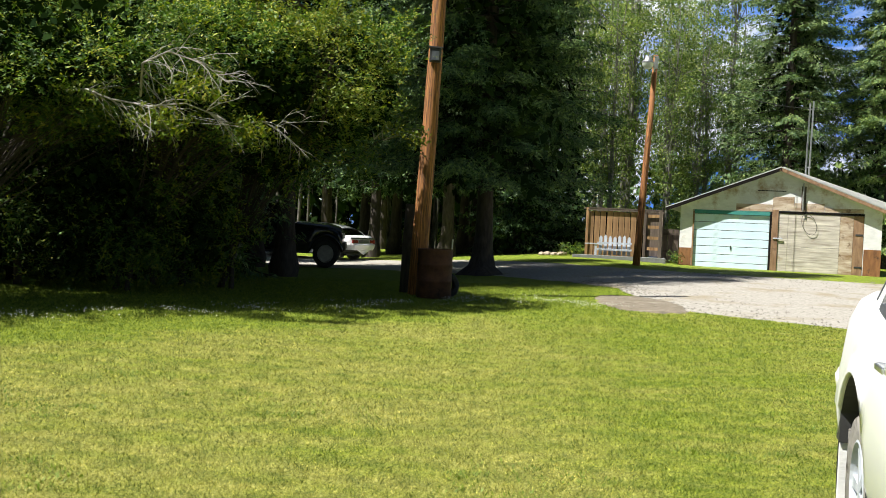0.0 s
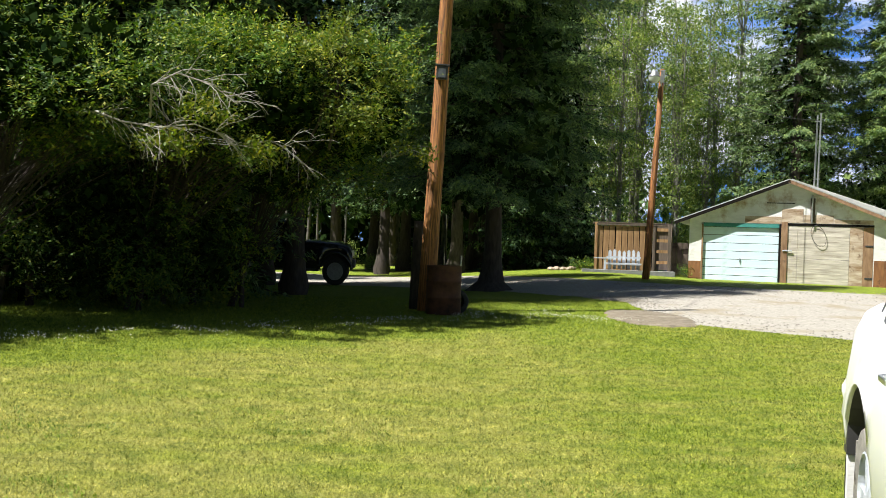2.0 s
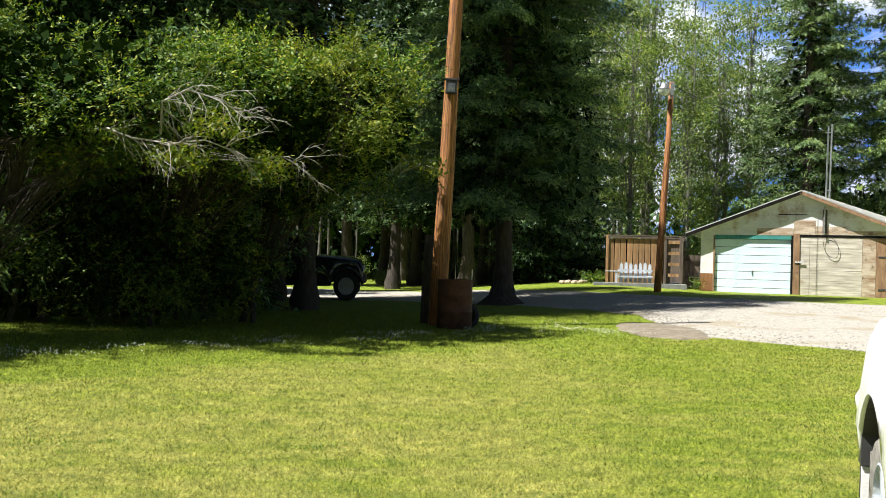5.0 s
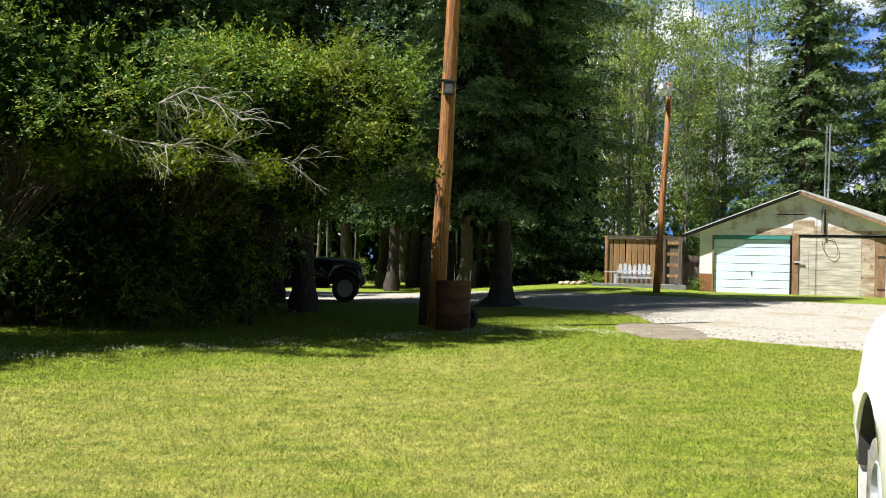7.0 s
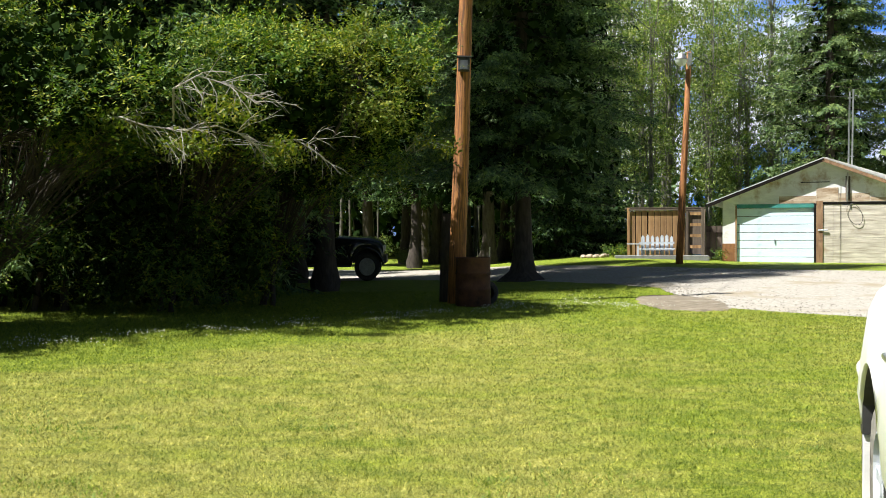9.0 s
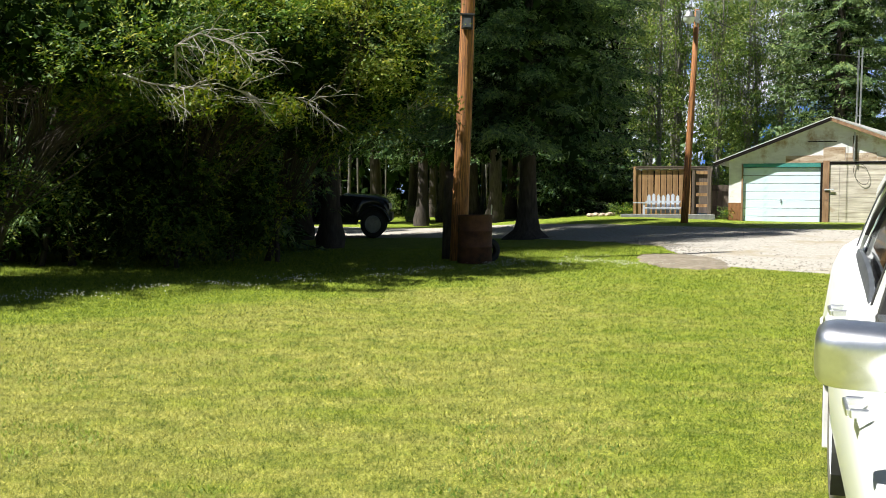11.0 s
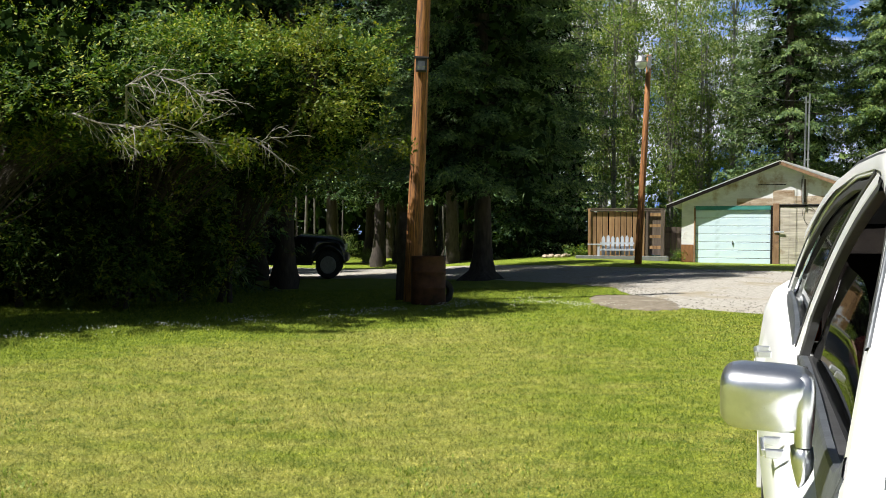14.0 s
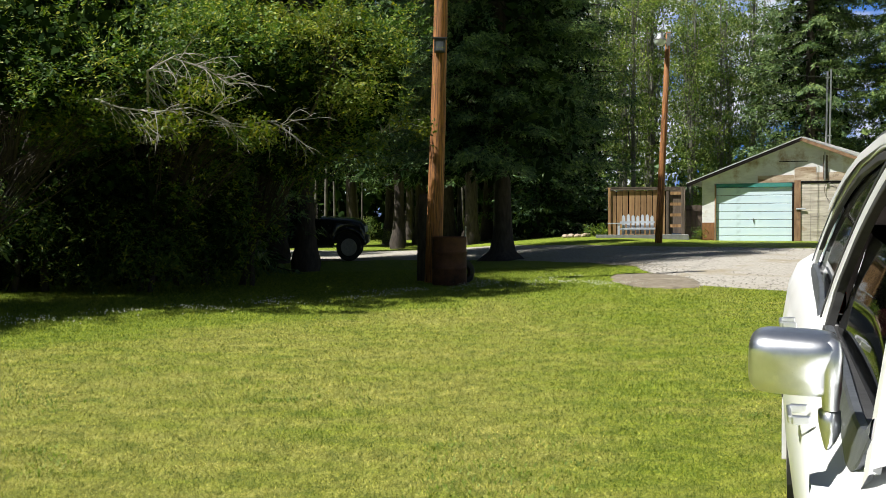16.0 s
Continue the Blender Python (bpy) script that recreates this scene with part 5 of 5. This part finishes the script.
        for flip in (False, True):
            bm = bmesh.new()
            ring = []
            for i, p in enumerate(pts):
                a, c = pts[max(i - 1, 0)], pts[min(i + 1, len(pts) - 1)]
                d = Vector((c[0] - a[0], c[1] - a[1])).normalized()
                n = Vector((-d.y, d.x)) * p[2] / 2
                row = []
                for sg, dep in ((-1, t), (-1, 0.003), (-0.8, 0), (0.8, 0), (1, 0.003), (1, t)):
                    b, z = p[0] + n.x * sg, p[1] + n.y * sg
                    x = 0.105 + 0.27 * (z - 0.95) - lift + dep
                    row.append(((2 * W2 - x) if flip else x, b, z))
                ring.append(row)
            loft(bm, ring)
            bmesh.ops.recalc_face_normals(bm, faces=bm.faces)
            part(nm, bm, mat, car, lab)

    gutter = [(a, b, z - 0.05) for b, z, a in [(b, *lerp_table(ROOF, b)) for b in (-0.68, -0.62, -0.56, -0.50, -0.44, -0.38, -0.32, -0.26, -0.2, -0.12, -0.05, 0.05, 0.2, 0.4, 0.65, 0.9, 1.15, 1.4, 1.55, 1.75, 1.95, 2.1, 2.2, 2.3, 2.4, 2.47, 2.53, 2.58)]]
    rim = [(b, z) for x, b, z in gutter]
    ribbon("door_frame", [(b, z, 0.06 if b < 0.3 else 0.038) for b, z in rim], MAT_WHITECAR, t=0.02)
    ribbon("drip_moulding", [(b, z + 0.034, 0.016) for b, z in rim[4:]], MAT_GREYTRIM, 0.006, lab="grey drip moulding along the roof")
    ribbon("window_moulding", [(b, z - 0.044, 0.03) for b, z in rim[12:]], MAT_BLACKTRIM, -0.002, 0.02)
    ribbon("window_moulding", [(-0.60, 0.93, 0.03), (-0.47, 1.04, 0.03), (-0.335, 1.18, 0.03), (-0.235, 1.315, 0.03), (-0.12, 1.42, 0.03), (0.0, 1.475, 0.03), (0.17, 1.515, 0.03)], MAT_BLACKTRIM, -0.002, 0.02)
    ribbon("centre_pillar", [(1.13, 0.93, 0.16), (1.12, 1.02, 0.13), (1.07, 1.13, 0.10), (0.865, 1.308, 0.075), (0.577, 1.445, 0.062), (0.244, 1.536, 0.055)], MAT_WHITECAR, 0.002)
    ribbon("pillar_moulding", [(1.245, 0.95, 0.03), (1.215, 1.03, 0.03), (1.15, 1.15, 0.028), (0.93, 1.335, 0.026), (0.63, 1.475, 0.024), (0.36, 1.552, 0.02)], MAT_BLACKTRIM, 0.004, 0.02)
    ribbon("pillar_moulding", [(0.985, 0.95, 0.055), (0.985, 1.04, 0.055), (0.96, 1.13, 0.05), (0.783, 1.286, 0.045), (0.522, 1.413, 0.04), (0.20, 1.505, 0.035)], MAT_BLACKTRIM, 0.0, 0.03)
    ribbon("belt_moulding", [(0.95, 0.955, 0.012), (0.86, 0.952, 0.05), (0.5, 0.924, 0.08), (0.2, 0.900, 0.095), (-0.2, 0.869, 0.10), (-0.42, 0.862, 0.095), (-0.54, 0.880, 0.08), (-0.60, 0.935, 0.05)], MAT_GREYTRIM, 0.006, 0.02, "grey belt moulding under the window")
    ribbon("belt_moulding", [(1.24, 0.945, 0.015), (1.30, 0.955, 0.055), (1.42, 0.975, 0.085), (1.6, 1.005, 0.09), (1.85, 1.035, 0.085), (2.1, 1.06, 0.07), (2.4, 1.085, 0.05)], MAT_GREYTRIM, 0.010, 0.02)
    ribbon("rear_pillar", [(2.53, 1.09, 0.10), (2.46, 1.20, 0.09), (2.36, 1.30, 0.06), (2.26, 1.37, 0.04)], MAT_WHITECAR, 0.001, 0.02)
    # seals on the sills, and the front faces of the windscreen pillars
    for flip in (False, True):
        for b0, b1 in ((-0.53, 0.95),):
            bm = bmesh.new()
            loft(bm, [[((2 * W2 - x) if flip else x, b, lerp_table(BELT, b)[0] + h) for x, h in ((0.098, 0.0), (0.10, 0.014), (0.172, 0.012), (0.176, -0.05))] for b in np.linspace(b0, b1, 14)])
            part("window_seal", bm, MAT_BLACKTRIM, car)
        bm = bmesh.new()
        row = []
        for b in np.linspace(-0.70, 0.0, 16):
            z = lerp_table(ROOF, b)[0] - 0.02
            x = 0.105 + 0.27 * (z - 0.95)
            row.append([((2 * W2 - p) if flip else p, b + q, z + h) for p, q, h in ((x + 0.002, 0.0, 0.0), (x + 0.02, -0.022, 0.012), (x + 0.06, -0.034, 0.018), (x + 0.105, -0.038, 0.02), (x + 0.11, -0.03, 0.0))])
        loft(bm, row)
        part("windscreen_pillar", bm, MAT_WHITECAR, car, smooth=True)
    for nm, b0, b1, drop in (("front_door_glass", -0.335, 0.90, 0.0), ("rear_door_glass", 0.42, 2.46, 0.0)):
        for flip in (False, True):
            bm = bmesh.new()
            ring = []
            for b in np.linspace(-0.5 if flip and b0 < 0 else b0, b1, 16):
                z1, a1 = lerp_table(ROOF, b)
                z0 = lerp_table(BELT, b)[0] - 0.02
                if nm == "front_door_glass" and not flip:
                    z1 = 0.03 + lerp_table([(-0.335, 0.948), (-0.086, 1.08), (0.03, 1.155), (0.148, 1.212), (0.26, 1.24), (0.391, 1.257), (0.815, 1.283), (0.84, 1.24), (0.9, 1.0)], b)[0]
                if nm == "rear_door_glass":
                    z0 = max(z0, lerp_table([(0.4, 1.53), (0.58, 1.45), (0.86, 1.31), (1.03, 1.13), (1.06, 0.94)], b)[0])
                k = (z1 - z0) / 0.6
                f0 = max(0.0, (z0 - 0.95) / 0.6)
                ring.append([((2 * W2 - x) if flip else x, b, z) for x, z in ((0.135 + 0.155 * f0, z0), (0.135 + 0.155 * (f0 + 0.5 * k), (z0 + z1) / 2), (0.135 + 0.155 * (f0 + k), z1 - 0.03))])
            loft(bm, ring)
            g = part(nm, bm, MAT_GLASS, car, "half-lowered tinted window glass" if nm[0] == "f" else "tinted window glass", smooth=True)
            g.visible_shadow = False
    # windscreen and rear window
    for nm, lo, hi in (("windscreen", (-0.74, 0.93, 0.15), (-0.06, 1.52, 0.29)), ("rear_window", (2.62, 1.12, 0.20), (2.18, 1.41, 0.25))):
        bm = bmesh.new()
        loft(bm, [[(lo[2], lo[0], lo[1]), (hi[2], hi[0], hi[1])], [(W2, lo[0] - 0.1 * (nm[0] == "w"), lo[1] + 0.02), (W2, hi[0], hi[1] + 0.05)], [(2 * W2 - lo[2], lo[0], lo[1]), (2 * W2 - hi[2], hi[0], hi[1])]])
        part(nm, bm, MAT_GLASS, car, smooth=True).visible_shadow = False
    # fittings
    for b, z in ((0.2, 0.805), (1.2, 0.95)):
        hd = new("door_handle")
        hd.parent = car
        hd["label"] = "worn chrome door handle"
        part("grip", boxed(-0.036, -0.024, b - 0.08, b + 0.08, z - 0.011, z + 0.011, bevel=0.005), MAT_CHROME, hd)
        for e in (-0.085, 0.085):
            part("mount", boxed(-0.026, 0.022, b + e - 0.009, b + e + 0.009, z - 0.012, z + 0.012, bevel=0.004), MAT_CHROME, hd)
    for flip in (1, -1):
        rail = [(W2 - flip * (W2 - a), b, z) for a, b, z in ((0.10, 2.57, 0.66), (0.0, 2.575, 0.66), (-0.010, 2.66, 0.66), (0.035, 2.93, 0.66), (0.2, 3.08, 0.66), (W2, 3.12, 0.66))]
        bm = bmesh.new()
        loft(bm, [[(x + flip * o, y - o * 0.5, z + h) for h, o in ((-0.17, 0.09), (-0.10, 0.05), (0.0, 0.015), (0.06, 0.0), (0.09, 0.0))] + [(x + flip * 0.05, y - 0.03, z + 0.11)] for x, y, z in rail])
        part("rear_bumper", bm, MAT_WHITECAR, car, "white plastic bumper end", smooth=True)
    # Solid black block standing in for the shaded hollow at the bumper end.
    part("bumper_gap", boxed(0.004, 0.2, 2.485, 2.60, 0.45, 0.735), MAT_BLACKTRIM, car)
    part("mud_flap", boxed(0.006, 0.19, 2.50, 2.512, 0.14, 0.445, bevel=0.004), MAT_STUCCO, car, "dirty pale mud flap")
    for c, zc in arch:
        for flip in (False, True):
            bm = bmesh.new()
            loft(bm, [[((2 * W2 - x) if flip else x, c + 0.475 * math.cos(t), zc + 0.475 * math.sin(t)) for x in (0.006, 0.25)] for t in np.linspace(-0.4, math.pi + 0.4, 21)])
            part("arch_liner", bm, MAT_BLACKTRIM, car)
    part("front_bumper", boxed(0.12, 1.68, -2.06, -1.93, 0.36, 0.58, bevel=0.04), MAT_WHITECAR, car)
    for x0 in (0.10, 1.32):
        tl = part("tail_light", boxed(x0, x0 + 0.38, 2.96, 3.02, 0.80, 0.95, bevel=0.015), MAT_REDLENS, car, "red tail light")
    part("plate_panel", boxed(0.52, 1.28, 2.98, 3.02, 0.80, 0.95, bevel=0.01), MAT_GREYTRIM if dark_band else MAT_WHITECAR, car)
    if dark_band:
        part("rear_band", boxed(0.1, 1.7, 2.9, 3.0, 0.97, 1.05, bevel=0.01), MAT_BLACKTRIM, car, "dark band over the tail lights")
    for y in (-1.08, 2.04):
        wheel(car, 0.13, y, 0.335, 0.2, -1, MAT_WHITEWOOD)
        wheel(car, 1.67, y, 0.335, 0.2, 1, MAT_WHITEWOOD)
    for x0 in (0.04, 1.56):
        part("mud_flap", boxed(x0, x0 + 0.2, 2.46, 2.475, 0.10, 0.52, bevel=0.004), MAT_MUDRUBBER, car, "dirty grey mud flap")
    return car


def seats(car):
    for x in (0.34, 0.98):
        for y, nm in ((0.52, "front_seat"), (1.45, "rear_seat")):
            st = new(nm)
            st.parent = car
            st["label"] = "red velour seat"
            part("cushion", boxed(x, x + 0.5, y - 0.4, y + 0.12, 0.38, 0.58, bevel=0.05), MAT_REDSEAT, st, smooth=True)
            bk = part("backrest", boxed(x, x + 0.5, -0.07, 0.07, 0.0, 0.46, bevel=0.05), MAT_REDSEAT, st, smooth=True)
            bk.matrix_basis = pose(0, y + 0.16, 0.52, -14)
            hr = part("headrest", boxed(x + 0.12, x + 0.38, -0.05, 0.05, 0.50, 0.66, bevel=0.04), MAT_REDSEAT, st, smooth=True)
            hr.matrix_basis = pose(0, y + 0.16, 0.52, -14)
    part("dashboard", boxed(0.2, 1.6, -0.78, -0.42, 0.6, 0.92, bevel=0.05), MAT_DARKROOF, car, "dark dashboard")
    part("door_card", boxed(0.17, 0.20, -0.56, 0.82, 0.34, 0.86), MAT_DARKROOF, car)
    part("door_card", boxed(1.60, 1.63, -0.56, 2.0, 0.34, 0.90), MAT_DARKROOF, car)
    part("parcel_shelf", boxed(0.2, 1.6, 1.80, 2.50, 1.02, 1.05, bevel=0.01), MAT_DARKROOF, car)
    # Added panel: hides the white trunk lid so that the cabin looks dark.
    part("cabin_dark_panel", boxed(0.24, 1.56, 1.74, 1.80, 0.4, 1.30, bevel=0.02), MAT_DARKROOF, car, "dark panel added behind the seats to darken the cabin")
    part("cabin_floor", boxed(0.17, 1.63, -0.7, 2.2, 0.325, 0.37), MAT_DARKROOF, car)


def side_mirror(car, flip=False):
    mr = new("side_mirror")
    mr.parent = car
    mr["label"] = "large pitted chrome door mirror"
    bm = bmesh.new()
    ring = []
    for y, k in ((0.010, 0.90), (0.002, 0.975), (-0.010, 1.0), (-0.035, 1.0), (-0.052, 0.985), (-0.064, 0.95), (-0.074, 0.89), (-0.082, 0.79), (-0.088, 0.64), (-0.092, 0.45), (-0.094, 0.24), (-0.0945, 0.004)):
        r = []
        for i in range(49):
            t = 2 * math.pi * i / 48
            c, q = math.cos(t), math.sin(t)
            r.append((0.0935 * k * math.copysign(abs(c) ** 0.40, c), y, 0.0665 * k * math.copysign(abs(q) ** 0.46, q)))
        ring.append(r)
    loft(bm, ring)
    bmesh.ops.recalc_face_normals(bm, faces=bm.faces)
    head = part("housing", bm, MAT_CHROME, mr, smooth=True)
    head.matrix_basis = pose(-0.036, -0.40, 1.044, 13, 2, -5)
    bm = bmesh.new()
    ring = []
    for x, y, z, a, b in ((0.030, -0.434, 1.092, 0.012, 0.030), (0.032, -0.440, 1.085, 0.022, 0.042), (0.033, -0.443, 1.06, 0.0245, 0.050), (0.033, -0.443, 1.02, 0.0235, 0.050), (0.034, -0.441, 0.98, 0.020, 0.044), (0.034, -0.438, 0.955, 0.017, 0.036), (0.034, -0.436, 0.94, 0.0165, 0.034)):
        ring.append([(x + a * math.copysign(abs(math.cos(t)) ** 0.6, math.cos(t)), y + b * math.copysign(abs(math.sin(t)) ** 0.6, math.sin(t)), z) for t in [2 * math.pi * i / 28 for i in range(29)]])
    loft(bm, ring)
    part("neck", bm, MAT_CHROME, mr, "chrome mirror neck", smooth=True)
    part("rim_gasket", boxed(-0.112, 0.046, -0.392, -0.384, 0.992, 1.098, bevel=0.003), MAT_BLACKTRIM, mr, "dark rubber rim")
    part("mirror_glass", boxed(-0.106, 0.040, -0.383, -0.380, 0.998, 1.092, bevel=0.001), MAT_CHROME, mr)
    bm = bmesh.new()
    ring = []
    for x, y, z, a, b in ((0.033, -0.432, 0.946, 0.016, 0.030), (0.033, -0.432, 0.939, 0.0165, 0.031), (0.032, -0.432, 0.936, 0.0225, 0.038), (0.033, -0.43, 0.915, 0.0235, 0.042), (0.034, -0.43, 0.893, 0.021, 0.042), (0.032, -0.428, 0.872, 0.014, 0.034), (0.029, -0.425, 0.856, 0.007, 0.02), (0.027, -0.42, 0.848, 0.001, 0.003)):
        ring.append([(x + a * math.cos(t), y + b * math.sin(t), z) for t in [2 * math.pi * i / 20 for i in range(21)]])
    loft(bm, ring)
    part("stem", bm, MAT_CHROME, mr, "chrome mirror foot", smooth=True)


CAR_AT = pose(1.21, 2.22, 0.0, 0, 0, -15.5) @ pose(0.02, 0, 0)
parked = sedan("parked_car", CAR_AT, "white four-door sedan with chrome mirror parked on the lawn")
seats(parked)
side_mirror(parked)
leaver = sedan("departing_car", pose(-4.9, 39.6, -0.06, 0, 0, -118) @ Matrix.Diagonal((0.96, 0.95, 0.82, 1)), "white sedan driving off along the drive", True)


def off_roader():
    """Dark four-wheel drive: x forward, y across, z up, origin under the front axle on the near side."""
    car = thing("off_roader", pose(-3.44, 30.7, gz(-3.44, 30.7), 0, 0, 4) @ Matrix.Diagonal((1, 1, 1.10, 1)), "black off-road vehicle with alloy wheels parked in shade", "car")
    hood = [(-4.0, 1.1), (-1.0, 1.14), (-0.9, 1.22), (0.1, 1.18), (0.40, 1.10), (0.50, 0.98)]
    bm = bmesh.new()
    rings = []
    bs = sorted(set([round(v, 3) for v in np.linspace(-4.0, 0.50, 60)] + [round(0.46 * math.cos(t), 3) for t in np.linspace(0, math.pi, 15)]))
    for b in bs:
        top = lerp_table(hood, b)[0]
        low = 0.45
        for c in (0.0, -2.75):
            if abs(b - c) < 0.48:
                low = max(low, 0.40 + math.sqrt(0.48 ** 2 - (b - c) ** 2))
        low = min(low, top - 0.1)
        tuck = 0.12 * max(0, (b - 0.3) / 0.36) ** 2
        rings.append([(b, tuck, low), (b, tuck - 0.02, max(low, 0.7)), (b, tuck, top - 0.08), (b, tuck + 0.08, top), (b, 0.9, top + 0.05), (b, 1.72 - tuck, top), (b, 1.8 - tuck, top - 0.08), (b, 1.8 - tuck, low)])
    loft(bm, rings)
    bm.faces.new([bm.verts.new(p) for p in rings[-1]])
    part("body", bm, MAT_BLACKCAR, car, smooth=True)
    part("cabin", boxed(-3.9, -1.1, 0.12, 1.68, 1.0, 1.78, bevel=0.12), MAT_BLACKCAR, car)
    part("windscreen", boxed(-1.2, -1.07, 0.25, 1.55, 1.1, 1.65, bevel=0.02), MAT_GLASS, car)
    for c in (0.0, -2.75):
        bm = bmesh.new()
        tube(bm, [(c + 0.5 * math.cos(t), -0.04, 0.40 + 0.5 * math.sin(t)) for t in np.linspace(0.1, math.pi - 0.1, 13)], [0.045] * 13, 8)
        part("fender_flare", bm, MAT_BLACKCAR, car, "glossy dark fender flare", smooth=True)
        part("wheel_well", boxed(c - 0.47, c + 0.46, 0.22, 1.58, 0.5, 0.98), MAT_BLACKTRIM, car)
        for y, f in ((0.06, 1), (1.74, -1)):
            hub = new("wheel_carrier")
            hub.parent = car
            hub.matrix_basis = pose(c, y, 0, 0, 0, 90)
            wheel(hub, 0, 0, 0.39, 0.25, -f if f > 0 else 1)
    part("front_bumper", boxed(0.46, 0.60, 0.05, 1.75, 0.48, 0.72, bevel=0.05), MAT_BLACKTRIM, car)
    for y in (0.06, 1.44):
        part("headlight", boxed(0.42, 0.53, y, y + 0.3, 0.80, 0.98, bevel=0.03), MAT_HEADLENS, car, "clear headlight")
    part("running_board", boxed(-2.3, -0.5, 0.02, 0.2, 0.38, 0.45), MAT_BLACKTRIM, car)
    return car


off_roader()


def smoke_puffs():
    puffs = []
    for i in range(7):
        bm = bmesh.new()
        bmesh.ops.create_icosphere(bm, subdivisions=3, radius=1)
        for v in bm.verts:
            v.co *= 1 + 0.35 * noise.noise(v.co * 1.6 + Vector((i * 5, 0, 0)))
        k = 0.17 + 0.04 * i
        for v in bm.verts:
            v.co = Vector((v.co.x * k * 1.7, v.co.y * k, v.co.z * k * 0.8))
        me = finish("exhaust_puff", bm, MAT_SMOKE, True)
        ob = new("exhaust_puff", me)
        ob.visible_shadow = True
        puffs.append(tagged(ob, "thin blue-white puff of exhaust smoke", "smoke", "exhaust smoke behind the departing car"))
    return puffs


puffs = smoke_puffs()


def motions():
    """The sedan drives off along the gravel; its exhaust hangs, thins along the drive and follows."""
    turn = -118
    drive_off = [(0, (-4.9, 39.6), turn), (0.3, (-6.25, 40.1), turn + 2), (1.0, (-9.3, 40.8), turn + 10), (2.0, (-14.0, 41.2), turn + 22), (4.0, (-25.0, 41.2), turn + 28), (5.5, (-31.0, 41.0), turn + 28), (16, (-31.0, 41.0), turn + 28)]
    walk(leaver, [(t, pose(x, y, gz(x, y) + 0.02, 0, 0, r)) for t, (x, y), r in drive_off])
    for i, p in enumerate(puffs):
        x0, y0 = -4.05 + 0.17 * i, 38.5 + 0.1 * i
        rows = [(0, (x0, y0, 0.22 + 0.04 * i)), (0.5, (x0 + 0.05, y0 + 0.05, 0.35 + 0.05 * i)), (1.2, (x0 - 1.3, y0 + 0.2, 0.6)), (3.0, (x0 - 4.5, y0 + 0.3, 0.9)), (6.0, (x0 - 12, y0 + 0.3, 1.0)), (16, (x0 - 14, y0 + 0.3, 1.0))]
        walk(p, [(t, pose(*q, 0, 0, 9 * t + 40 * i)) for t, q in rows])


motions()
